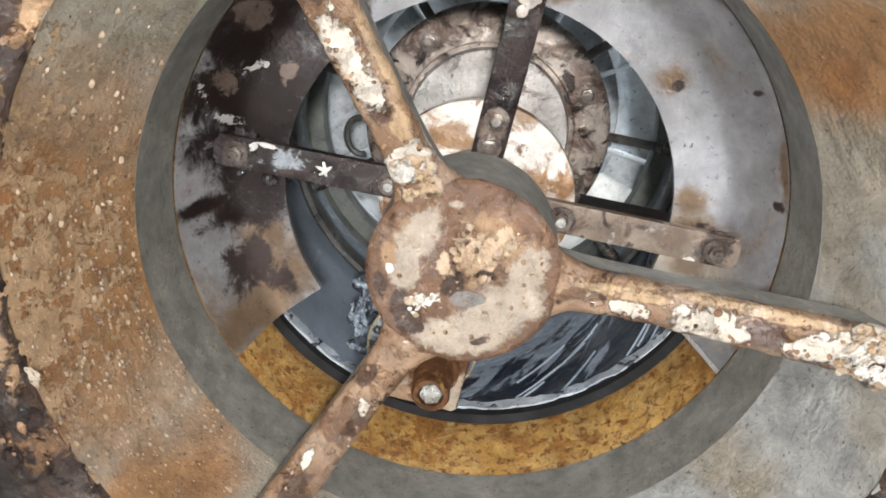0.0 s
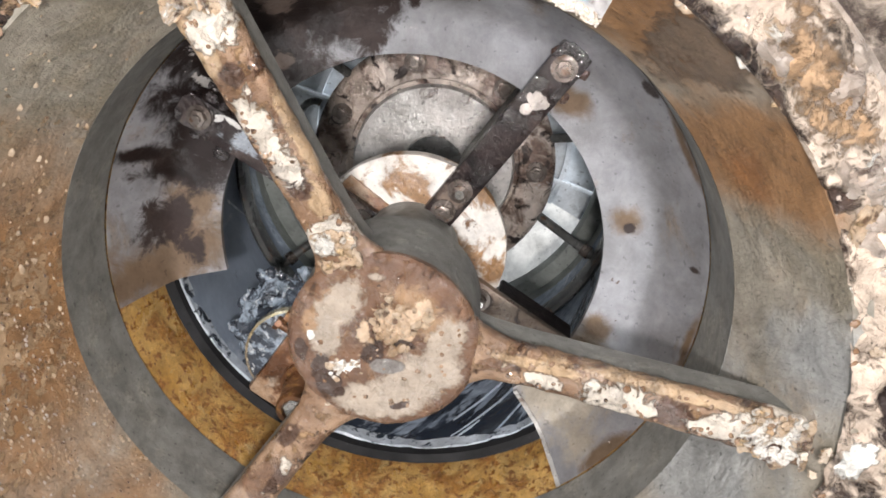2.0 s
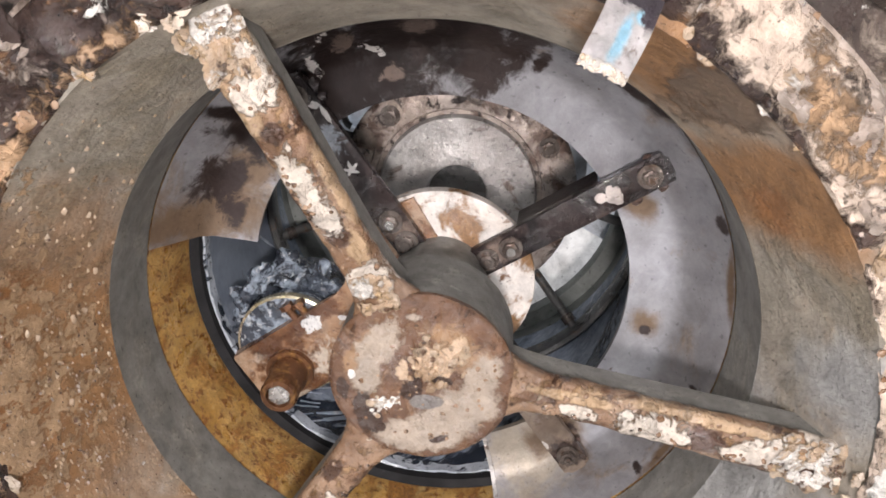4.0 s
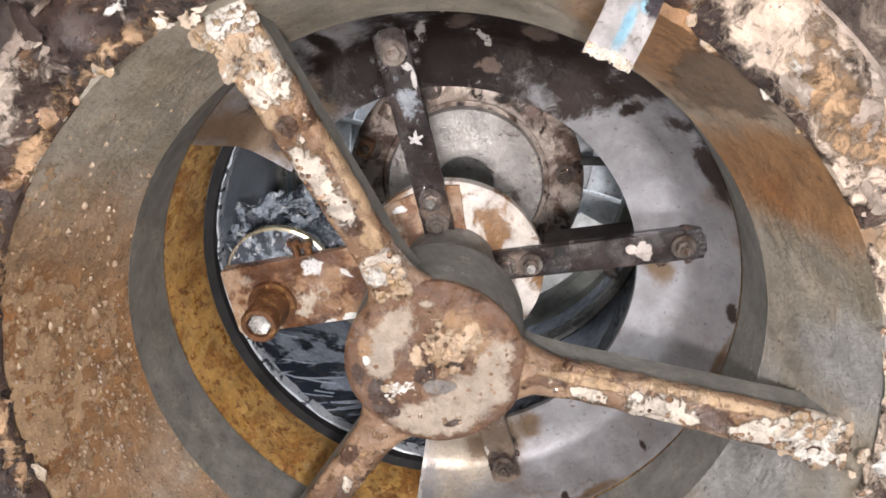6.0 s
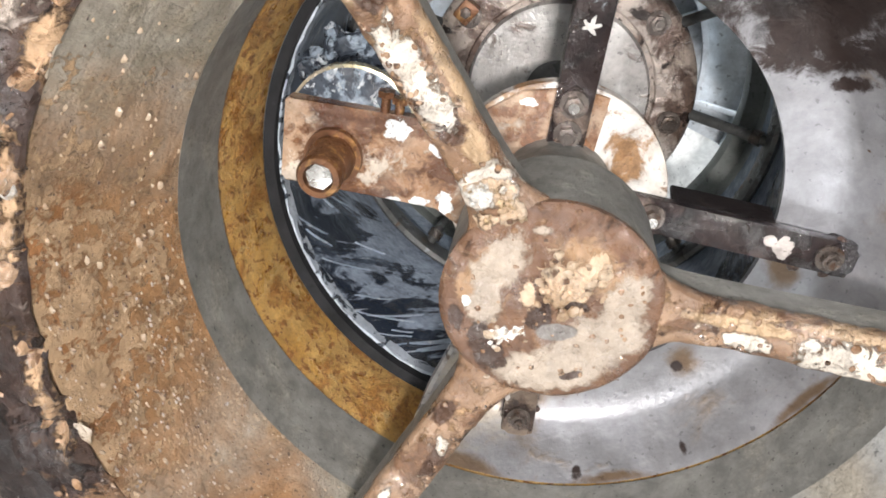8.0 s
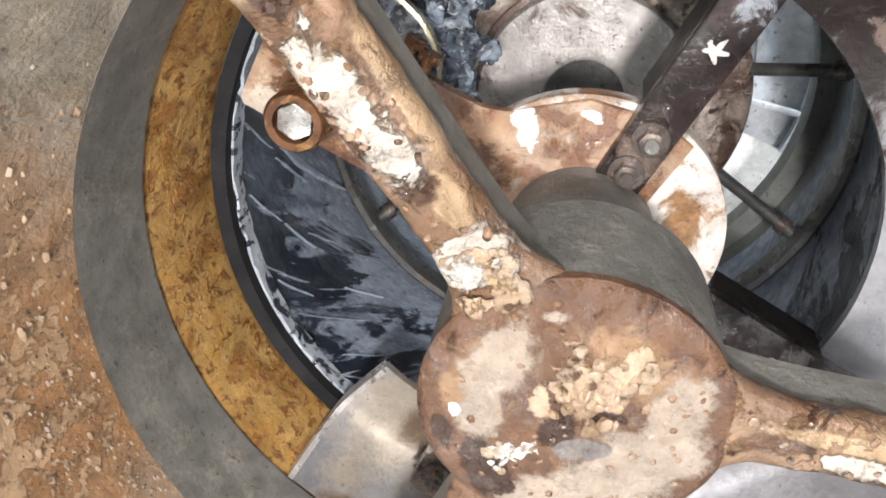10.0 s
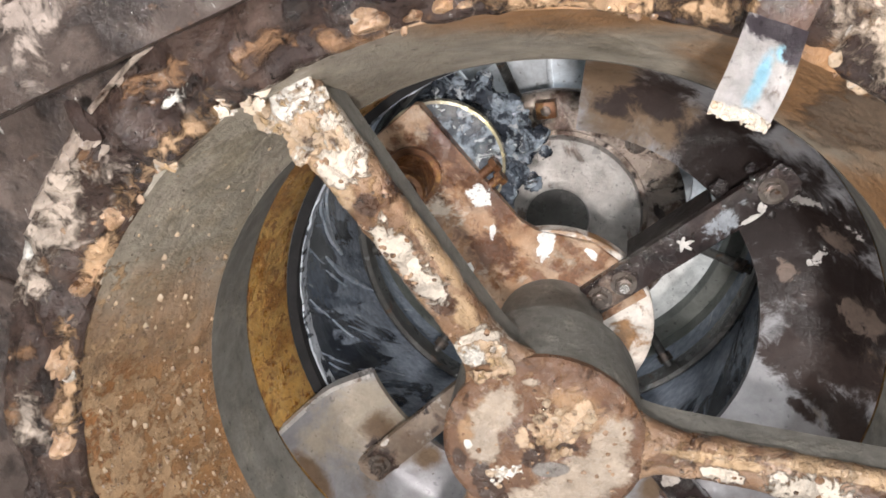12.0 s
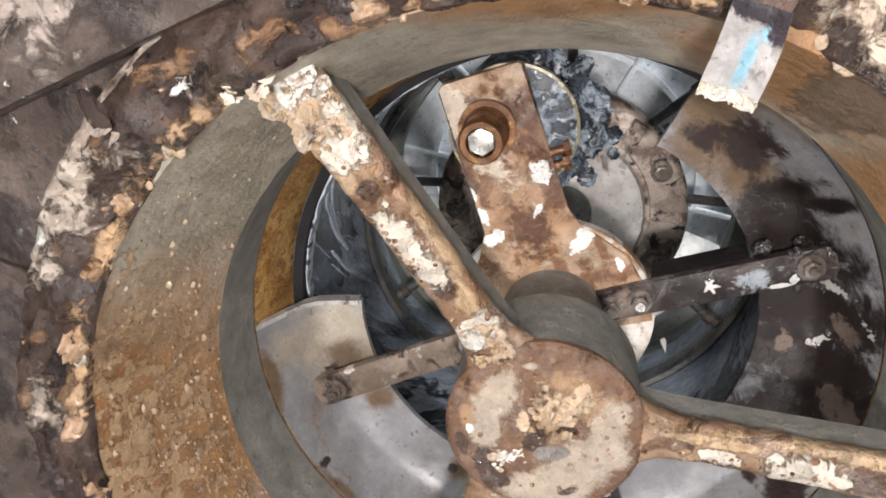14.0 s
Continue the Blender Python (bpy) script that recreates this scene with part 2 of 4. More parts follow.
M_CONE = surface("stained_funnel", ((0.27, 0.243, 0.197), (0.335, 0.298, 0.247)), [((0.36, 0.235, 0.125), 9, 0.56, 0.76, 0.7), ((0.26, 0.225, 0.17), 18, 0.50, 0.66, 0.4), ((0.10, 0.07, 0.05), 130, 0.66, 0.70, 0)], rough=(0.3, 0.6), bump=0.75, grain=240, shift=6.0, mottle=0.40, coat=0.12, patches=[
    ((0.31, 0.31, 0.30), [(0.29, -0.10, 0.06, 0.16, 18), (0.20, -0.25, 0.10, 0.07, 40), (0.325, 0.06, 0.03, 0.07, 0)], 14, 0.5, 0.7, 0.0),
    ((0.265, 0.142, 0.064), [(-0.335, -0.04, 0.13, 0.26, 0), (-0.25, -0.24, 0.08, 0.09, 40), (0.255, 0.205, 0.075, 0.10, -45), (0.16, 0.285, 0.12, 0.05, -28), (0.15, -0.29, 0.05, 0.05, 0), (0.04, 0.335, 0.22, 0.022, 0)], 16, 0.35, 0.7, 0.1),
    ((0.24, 0.11, 0.042), [(-0.340, 0.05, 0.030, 0.15, -8), (-0.338, -0.08, 0.035, 0.15, 10), (0.255, 0.175, 0.03, 0.014, -55), (0.15, -0.30, 0.03, 0.02, 0)], 34, 0.8, 0.7, 0.2),
    ((0.15, 0.105, 0.072), [(0.185, 0.270, 0.030, 0.028, -30), (0.20, 0.255, 0.02, 0.03, -40)], 70, 0.7, 0.5, 0.5),
    ((0.34, 0.225, 0.13), [(-0.33, -0.05, 0.030, 0.20, 0)], 120, 2.6, 0.3, 1.2)])
M_THROAT = surface("grey_throat", ((0.25, 0.245, 0.225), (0.20, 0.196, 0.18)), [((0.30, 0.285, 0.25), 22, 0.50, 0.64, 0.3), ((0.10, 0.095, 0.09), 100, 0.66, 0.72, 0)], rough=(0.4, 0.65), bump=0.25, grain=260, shift=7.0)
M_BRONZE = surface("rusty_bronze", ((0.49, 0.275, 0.075), (0.57, 0.36, 0.13)), [((0.39, 0.185, 0.05), 26, 0.48, 0.60, 0.6), ((0.30, 0.13, 0.037), 120, 0.52, 0.60, 0.5), ((0.55, 0.37, 0.15), 60, 0.60, 0.66, 0.5), ((0.12, 0.05, 0.02), 170, 0.63, 0.68, 0.3)], rough=(0.22, 0.5), bump=0.5, grain=300, shift=9.0, coat=0.25)
M_BARREL = surface("milky_navy_barrel", ((0.016, 0.022, 0.036), (0.034, 0.044, 0.064)), [((0.34, 0.40, 0.49), 15, 0.79, 0.85, 1.2, 0.5), ((0.13, 0.165, 0.22), 9, 0.54, 0.66, 0.8, 0.5), ((0.50, 0.56, 0.64), 110, 0.63, 0.68, 0.2, 0.10)], rough=(0.06, 0.22), bump=0.3, grain=110, shift=3.0, coat=0.4, mottle=0.25, lean=(2, -0.95), twist=2.6)
M_RUN = surface("milk_run", ((0.46, 0.53, 0.62), (0.34, 0.41, 0.50)), [((0.66, 0.71, 0.77), 50, 0.56, 0.64, 0.8)], rough=(0.1, 0.3), bump=0.25, grain=160, shift=69.0, coat=0.3, mottle=0.15)
# matte black: shade of the gap under the liner, put into the colour
M_GAP = surface("black_shadow_gap", ((0.006, 0.006, 0.007), (0.012, 0.012, 0.014)), [((0.03, 0.03, 0.034), 60, 0.62, 0.70, 0.5)], rough=(0.7, 0.9), bump=0.2, grain=200, shift=36.0)
M_FILM = surface("dried_milk_line", ((0.42, 0.47, 0.54), (0.56, 0.61, 0.67)), [((0.03, 0.04, 0.055), 40, 0.54, 0.60, 1.2)], rough=(0.1, 0.3), bump=0.4, grain=160, shift=37.0, coat=0.4)
M_PLATE = surface("stained_scraper_steel", ((0.39, 0.39, 0.415), (0.30, 0.298, 0.31)), [((0.31, 0.25, 0.20), 12, 0.55, 0.70, 0.8), ((0.14, 0.085, 0.05), 60, 0.66, 0.71, 0.5)], metal=0.5, rough=(0.30, 0.50), bump=0.3, grain=200, coat=0.22, shift=12.0, mottle=0.24, patches=[
    ((0.44, 0.385, 0.315), [(*P2(0.235, -20), 0.06, 0.06, 0), (*P2(0.22, -8), 0.04, 0.05, 0)], 30, 0.5, 0.6, 0.0),
    ((0.19, 0.130, 0.085), [(*P2(0.222, 38), 0.024, 0.022, 0), (*P2(0.216, 5), 0.026, 0.022, 0), (*P2(0.235, -4), 0.05, 0.03, 0), (*P2(0.286, 15), 0.005, 0.07, 15), (*P2(0.286, 55), 0.004, 0.06, 55), (*P2(0.225, -10), 0.03, 0.03, 0), (*P2(0.286, -15), 0.006, 0.05, -15), (*P2(0.22, 75), 0.03, 0.02, 0), (*P2(0.26, -148), 0.07, 0.045, 32), (*P2(0.225, -152), 0.045, 0.06, 20), (*P2(0.23, -164), 0.04, 0.04, 0), (*P2(0.275, 133), 0.03, 0.03, 0)], 34, 0.45, 0.7, 0.0),
    ((0.046, 0.032, 0.029), [(*P2(0.245, 143), 0.085, 0.045, 143), (*P2(0.250, 130), 0.070, 0.036, 130), (*P2(0.262, 121), 0.034, 0.020, 121), (*P2(0.285, 100), 0.010, 0.04, 100), (*P2(0.268, 131), 0.034, 0.022, 131), (*P2(0.225, 127), 0.034, 0.016, 127), (*P2(0.280, 121), 0.020, 0.034, 121), (*P2(0.276, 110), 0.012, 0.024, 110), (*P2(0.255, 116), 0.018, 0.010, 116), (*P2(0.225, 36), 0.006, 0.007, 0), (*P2(0.28, 30), 0.004, 0.004, 0), (*P2(0.282, 8), 0.004, 0.007, 8), (*P2(0.243, -6), 0.020, 0.016, 0), (*P2(0.23, -1), 0.012, 0.010, 0), (*P2(0.285, 68), 0.005, 0.012, 70), (*P2(0.252, -157), 0.030, 0.038, 20), (*P2(0.235, -151), 0.024, 0.024, 0), (*P2(0.245, -172), 0.04, 0.03, 0)], 50, 0.8, 0.5, 0.15),
    ((0.020, 0.013, 0.012), [(*P2(0.250, 138), 0.060, 0.030, 138), (*P2(0.245, 150), 0.085, 0.045, 150), (*P2(0.245, 160), 0.085, 0.050, 160), (*P2(0.235, 170), 0.055, 0.050, 170), (*P2(0.225, 179), 0.052, 0.045, 178), (*P2(0.230, 187), 0.046, 0.030, 186), (*P2(0.276, 185), 0.024, 0.014, 184), (*P2(0.262, 141), 0.028, 0.022, 142)], 40, 0.55, 0.5, 0.15),
    ((0.16, 0.12, 0.10), [(*P2(0.275, 142), 0.012, 0.016, 142), (*P2(0.268, 157), 0.010, 0.012, 150), (*P2(0.225, 150), 0.008, 0.014, 150)], 60, 1.3, 0.5, 0.1),
    ((0.60, 0.57, 0.55), [(*P2(0.255, 153), 0.010, 0.003, 20), (*P2(0.280, 160), 0.003, 0.007, 0), (*P2(0.258, 166), 0.004, 0.010, 60)], 170, 1.6, 0.1, 0.4)])
M_LINK = surface("oily_link_steel", ((0.012, 0.009, 0.010), (0.034, 0.023, 0.022)), [((0.062, 0.042, 0.038), 26, 0.52, 0.64, 0.8), ((0.25, 0.22, 0.21), 44, 0.63, 0.69, 0.8), (BLACK, 30, 0.58, 0.64, 0.6)], metal=0.15, rough=(0.18, 0.42), bump=0.5, grain=260, shift=14.0, spec=0.3, coat=0.5, patches=[
    ((0.58, 0.52, 0.48), [(*P2(0.205, 80.6), 0.012, 0.008, 0), (*P2(0.192, 82), 0.005, 0.006, 0)], 90, 0.6, 0.08, 0.4),
    ((0.22, 0.17, 0.14), [(*P2(0.075, 81), 0.016, 0.020, 0), (*P2(0.07, 172), 0.020, 0.016, 0)], 60, 0.6, 0.5, 0.1),
    ((0.30, 0.33, 0.37), [(*P2(0.195, 172.3), 0.022, 0.012, 0)], 70, 1.2, 0.5, 0.1),
    ((0.62, 0.60, 0.58), [(*P2(0.155, 171.6), 0.009, 0.0022, 100), (*P2(0.153, 172.4), 0.008, 0.0022, 40), (*P2(0.158, 172.0), 0.007, 0.002, 160), (*P2(0.215, 168.8), 0.010, 0.003, -10), (*P2(0.228, 170), 0.006, 0.004, 30)], 120, 0.5, 0.08, 0.4)])
# near black, with the shade on the links' sides put into the colour
M_LINKSHADE = surface("shaded_link_side", ((0.010, 0.008, 0.008), (0.022, 0.017, 0.016)), [((0.05, 0.036, 0.032), 40, 0.58, 0.66, 0.6)], rough=(0.3, 0.5), bump=0.3, grain=240, shift=67.0, spec=0.2)
M_LINKPALE = surface("stained_link_steel", ((0.26, 0.205, 0.16), (0.15, 0.108, 0.08)), [((0.10, 0.065, 0.048), 26, 0.52, 0.62, 0.7), ((0.42, 0.39, 0.36), 40, 0.60, 0.68, 0.6), ((0.035, 0.023, 0.02), 40, 0.60, 0.66, 0.6)], metal=0.2, rough=(0.2, 0.45), bump=0.4, grain=260, shift=54.0, coat=0.35, patches=[
    ((0.04, 0.026, 0.022), [(*P2(0.245, -5), 0.022, 0.018, 0), (*P2(0.17, -2), 0.014, 0.005, -5), (*P2(0.095, -6), 0.010, 0.012, 0)], 60, 0.8, 0.5, 0.1),
    ((0.60, 0.56, 0.52), [(*P2(0.222, -9), 0.007, 0.004, 0)], 100, 0.6, 0.1, 0.3)])
M_DISC = surface("stained_white_disc", ((0.70, 0.67, 0.63), (0.62, 0.56, 0.50)), [((0.30, 0.165, 0.075), 20, 0.50, 0.58, 0.6), ((0.16, 0.08, 0.035), 44, 0.58, 0.66, 0.5)], rough=(0.2, 0.45), bump=0.3, grain=240, shift=15.0, coat=0.25)
M_CRANK = surface("rusty_crank_plate", ((0.33, 0.185, 0.10), (0.46, 0.33, 0.23)), [((0.20, 0.09, 0.04), 34, 0.47, 0.58, 0.6), ((0.46, 0.37, 0.29), 40, 0.57, 0.66, 0.6)], rough=(0.16, 0.45), bump=0.5, grain=260, shift=16.0, coat=0.3, patches=[
    ((0.11, 0.048, 0.023), [(*P2(0.205, -97.5), 0.046, 0.046, 0), (*P2(0.155, -112), 0.014, 0.05, 0), (*P2(0.165, -86), 0.012, 0.04, 0), (*P2(0.22, -108), 0.02, 0.02, 0), (*P2(0.10, -100), 0.02, 0.03, 0)], 60, 1.1, 0.6, 0.0),
    ((0.58, 0.50, 0.41), [(*P2(0.243, -90), 0.022, 0.030, 0), (*P2(0.165, -95), 0.022, 0.022, 0), (*P2(0.13, -130), 0.02, 0.01, 0)], 50, 1.0, 0.4, 0.0),
    ((0.82, 0.82, 0.80), [(*P2(0.150, -110.1), 0.0085, 0.013, -10), (*P2(0.090, -134), 0.007, 0.020, -60), (*P2(0.101, -80), 0.012, 0.007, 0), (*P2(0.128, -82), 0.006, 0.010, 0), (*P2(0.155, -83), 0.006, 0.012, 10), (*P2(0.115, -108), 0.003, 0.008, -50), (*P2(0.088, -162), 0.003, 0.007, 0)], 80, 1.0, 0.06, 0.5)])
M_NUT = surface("rusty_nut", ((0.22, 0.10, 0.045), (0.13, 0.06, 0.03)), [((0.36, 0.19, 0.07), 90, 0.52, 0.62, 0.3)], metal=0.4, rough=(0.2, 0.45), bump=0.3, grain=300, shift=17.0)
M_BRIGHT = surface("worn_bright_steel", ((0.70, 0.69, 0.66), (0.55, 0.53, 0.50)), [(BROWN, 150, 0.62, 0.7, 0)], metal=0.8, rough=(0.15, 0.35), bump=0.15, grain=500, shift=18.0)
M_BOLT = surface("oily_bolt", ((0.24, 0.21, 0.19), (0.13, 0.105, 0.09)), [(BROWN, 140, 0.55, 0.65, 0)], metal=0.6, rough=(0.15, 0.35), bump=0.2, grain=500, shift=19.0)
M_BRASS = surface("milky_brass", ((0.60, 0.52, 0.30), (0.70, 0.66, 0.55)), [(BROWN, 90, 0.62, 0.7, 0)], metal=0.7, rough=(0.15, 0.35), bump=0.15, grain=400, shift=20.0)
M_WHEEL = surface("brown_wheel", ((0.44, 0.36, 0.30), (0.55, 0.48, 0.43)), [((0.15, 0.10, 0.078), 22, 0.45, 0.58, 0.8), ((0.04, 0.027, 0.023), 34, 0.54, 0.61, 0.8), ((0.55, 0.52, 0.50), 40, 0.62, 0.68, 0.6)], metal=0.3, rough=(0.16, 0.4), bump=0.45, grain=200, shift=21.0, coat=0.3)
M_CAP = surface("grey_bearing_cap", ((0.64, 0.63, 0.61), (0.48, 0.455, 0.435)), [((0.20, 0.15, 0.125), 24, 0.53, 0.64, 0.6), ((0.60, 0.62, 0.63), 36, 0.60, 0.68, 0.6)], metal=0.4, rough=(0.22, 0.45), bump=0.4, grain=220, shift=22.0, coat=0.2)
M_RIM = surface("black_wheel_rim", ((0.07, 0.07, 0.067), (0.12, 0.122, 0.118)), [((0.30, 0.32, 0.33), 40, 0.60, 0.68, 0.6), ((0.14, 0.09, 0.06), 60, 0.58, 0.66, 0.4)], metal=0.2, rough=(0.2, 0.45), bump=0.3, grain=220, shift=23.0, coat=0.2)
M_CAST = surface("pale_blue_casting", ((0.56, 0.61, 0.66), (0.64, 0.68, 0.72)), [((0.33, 0.37, 0.41), 20, 0.56, 0.70, 0.4), ((0.16, 0.15, 0.14), 120, 0.66, 0.72, 0)], rough=(0.3, 0.5), bump=0.2, grain=180, shift=24.0)
M_PAN = surface("white_drip_pan", ((0.86, 0.86, 0.84), (0.82, 0.82, 0.80)), [((0.5, 0.5, 0.46), 30, 0.68, 0.75, 0)], rough=(0.3, 0.5), bump=0.05, grain=150, shift=25.0)
M_SHELF = surface("grey_green_ledge", ((0.17, 0.185, 0.175), (0.22, 0.235, 0.22)), [((0.09, 0.09, 0.085), 40, 0.6, 0.7, 0.4)], rough=(0.3, 0.55), bump=0.2, grain=200, shift=26.0)
M_DECK = surface("stained_deck", ((0.062, 0.046, 0.040), (0.115, 0.088, 0.076)), [((0.028, 0.020, 0.018), 9, 0.47, 0.56, 0.9), ((0.28, 0.235, 0.20), 24, 0.62, 0.72, 0.9), ((0.24, 0.13, 0.07), 14, 0.62, 0.69, 0.5), (WHITE, 50, 0.66, 0.69, 0.9)], rough=(0.12, 0.45), bump=0.8, grain=200, shift=27.0, coat=0.16, spec=0.25, patches=[
    ((0.58, 0.49, 0.41), [(0.50, 0.22, 0.21, 0.34, 20), (0.46, 0.05, 0.12, 0.22, 0)], 30, 0.7, 0.5, 0.4),
    ((0.36, 0.30, 0.265), [(0.42, 0.22, 0.10, 0.22, -20), (-0.36, 0.40, 0.20, 0.075, 20)], 30, 1.2, 0.4, 0.3)])
M_RIMTOP = surface("crusted_rim", ((0.030, 0.020, 0.018), (0.068, 0.044, 0.035)), [((0.20, 0.115, 0.065), 24, 0.55, 0.63, 0.8), ((0.34, 0.28, 0.24), 34, 0.58, 0.68, 0.9), (BLACK, 30, 0.58, 0.64, 0.6), (WHITE, 60, 0.67, 0.70, 0.9)], rough=(0.10, 0.38), bump=0.9, grain=220, shift=33.0, coat=0.22, spec=0.25, mottle=0.5, patches=[
    ((0.58, 0.47, 0.38), [(0.345, 0.10, 0.07, 0.22, 12), (0.22, 0.300, 0.09, 0.06, -35), (0.29, 0.25, 0.06, 0.09, 45)], 60, 1.1, 0.6, 0.4),
    ((0.42, 0.275, 0.165), [(0.25, 0.262, 0.02, 0.06, 45), (*P2(0.343, 128), 0.010, 0.05, 128), (*P2(0.342, 145), 0.009, 0.045, 145), (*P2(0.343, 165), 0.008, 0.06, 165), (*P2(0.343, 188), 0.008, 0.05, 188), (*P2(0.342, 85), 0.008, 0.09, 85)], 90, 1.2, 0.6, 0.4),
    ((0.46, 0.385, 0.325), [(*P2(0.376, 143), 0.020, 0.044, 140), (*P2(0.385, 152), 0.022, 0.026, 150), (*P2(0.37, 170), 0.012, 0.03, 170)], 80, 1.2, 0.6, 0.4),
    ((0.03, 0.02, 0.018), [(0.360, 0.055, 0.010, 0.040, 5), (0.330, 0.165, 0.006, 0.035, 25)], 60, 0.7, 0.4, -0.3),
    (WHITE, [(0.345, 0.12, 0.008, 0.03, 20), (0.305, 0.205, 0.008, 0.02, 35), (0.352, 0.0, 0.012, 0.02, 0), (*P2(0.388, 150), 0.010, 0.007, 0), (*P2(0.362, 125), 0.010, 0.006, 30)], 80, 1.0, 0.2, 0.5)])
M_GRAIN = surface("tan_grains", ((0.30, 0.20, 0.12), (0.40, 0.31, 0.22)), [(BROWN, 120, 0.54, 0.62, 0.3), (CREAM, 90, 0.60, 0.66, 0.3)], rough=(0.2, 0.5), bump=0.5, grain=300, shift=34.0, coat=0.3)
M_BEAD = surface("wet_brown_bead", ((0.20, 0.11, 0.06), (0.36, 0.25, 0.17)), [((0.06, 0.035, 0.022), 90, 0.52, 0.62, 0.3)], rough=(0.05, 0.10), bump=0.03, grain=260, shift=44.0, coat=0.6)
M_WALL = surface("plain_plaster", ((0.62, 0.62, 0.60), (0.56, 0.56, 0.54)), [((0.48, 0.47, 0.45), 3, 0.6, 0.8, 0.3)], rough=(0.6, 0.8), bump=0.1, grain=60, shift=28.0)
M_TAG = surface("white_tag", ((0.60, 0.59, 0.60), (0.40, 0.375, 0.36)), [(BROWN, 44, 0.57, 0.68, 0.6), ((0.10, 0.09, 0.10), 70, 0.60, 0.68, 0.8)], rough=(0.15, 0.4), bump=0.4, grain=220, shift=29.5, coat=0.3, patches=[
    ((0.33, 0.60, 0.74), [(0.001, -0.026, 0.005, 0.018, 0), (0.007, -0.012, 0.006, 0.006, 0)], 60, 0.5, 0.8, 0.0),
    ((0.05, 0.04, 0.05), [(0.0, -0.001, 0.024, 0.012, 0), (0.012, -0.008, 0.008, 0.012, 0)], 80, 0.9, 0.4, 0.0),
    (WHITE, [(0.0, -0.047, 0.018, 0.006, 0)], 90, 0.5, 0.3, 0.5)])
M_MILK = surface("milk_foam", ((0.022, 0.026, 0.036), (0.09, 0.11, 0.14)), [((0.30, 0.36, 0.43), 30, 0.50, 0.58, 1.6), ((0.62, 0.67, 0.72), 46, 0.57, 0.62, 1.4)], rough=(0.05, 0.2), bump=0.5, grain=200, shift=30.0, coat=0.6)
M_SKIN = surface("milky_blue_skin", ((0.27, 0.315, 0.385), (0.215, 0.255, 0.315)), [((0.40, 0.45, 0.52), 14, 0.58, 0.70, 1.2, 0.3), ((0.035, 0.045, 0.06), 22, 0.66, 0.70, 0.8, 0.4)], rough=(0.08, 0.2), bump=0.2, grain=90, shift=52.0, coat=0.4, mottle=0.15)
M_FLAKE = surface("white_flake", ((0.68, 0.62, 0.54), (0.52, 0.42, 0.32)), [((0.42, 0.27, 0.14), 70, 0.56, 0.66, 0.5)], rough=(0.2, 0.5), bump=0.5, grain=300, shift=39.0, coat=0.3)
M_DROP = surface("white_milk", ((0.72, 0.74, 0.75), (0.66, 0.68, 0.70)), [((0.5, 0.53, 0.56), 60, 0.6, 0.7, 0.5)], rough=(0.1, 0.2), bump=0.05, grain=200, shift=38.0, mottle=0.05)


# ---- mesh tools ----
def part(name, bm, material, parent=None, label="", smooth=True):
    data = bpy.data.meshes.new(name)
    bmesh.ops.recalc_face_normals(bm, faces=bm.faces[:])
    bm.to_mesh(data)
    bm.free()
    data.materials.append(material)
    if smooth:
        for p in data.polygons:
            p.use_smooth = True
        data.set_sharp_from_angle(angle=radians(38))
    ob = new(name, data)
    ob.parent = parent
    if label:
        tagged(ob, label)
    return ob


def thing(name, label, category, group="", kind="", at=(0, 0, 0)):
    ob = new(name)
    ob.empty_display_size = 0.02
    ob.location = at
    return tagged(ob, label, category, group, kind)


def rough_at(p, scale, size, seed=0.0):
    return size * noise.fractal(Vector((p[0] * scale + seed, p[1] * scale - seed, p[2] * scale + 2 * seed)), 1.0, 2.0, 4)


def turned(profile, a0=0.0, a1=360.0, segments=96, wobble=0.0, scale=40.0, seed=0.0):
    """A closed profile of (radius, height) turned about z from a0 to a1 degrees."""
    bm = bmesh.new()
    full = abs(a1 - a0) >= 359.9
    steps = segments if full else segments + 1
    rings = []
    for i in range(steps):
        a = radians(a0 + (a1 - a0) * i / segments)
        ring = []
        for r, z in profile:
            if wobble:
                d = rough_at((r * math.cos(a), r * math.sin(a), z), scale, wobble, seed)
                r, z = r + d * 0.6, z + d
            ring.append(bm.verts.new((r * math.cos(a), r * math.sin(a), z)))
        rings.append(ring)
    n = len(profile)
    for i in range(segments):
        a, b = rings[i], rings[(i + 1) % steps]
        for k in range(n):
            bm.faces.new((a[k], a[(k + 1) % n], b[(k + 1) % n], b[k]))
    if not full:
        bm.faces.new(rings[0])
        bm.faces.new(rings[-1][::-1])
    return bm


def box(size, m=None, bevel=0.0, segments=2):
    bm = bmesh.new()
    bmesh.ops.create_cube(bm, size=1.0)
    bmesh.ops.scale(bm, vec=size, verts=bm.verts)
    if bevel:
        bmesh.ops.bevel(bm, geom=bm.edges[:], offset=bevel, segments=segments, profile=0.6, affect="EDGES")
    if m is not None:
        bmesh.ops.transform(bm, matrix=m, verts=bm.verts)
    return bm


def rod(p, q, radius, sides=14, bm=None, radius2=None):
    bm = bm or bmesh.new()
    p, q = Vector(p), Vector(q)
    m = Matrix.Translation((p + q) / 2) @ (q - p).to_track_quat("Z", "Y").to_matrix().to_4x4()
    bmesh.ops.create_cone(bm, cap_ends=True, segments=sides, radius1=radius, radius2=radius if radius2 is None else radius2, depth=(q - p).length, matrix=m)
    return bm


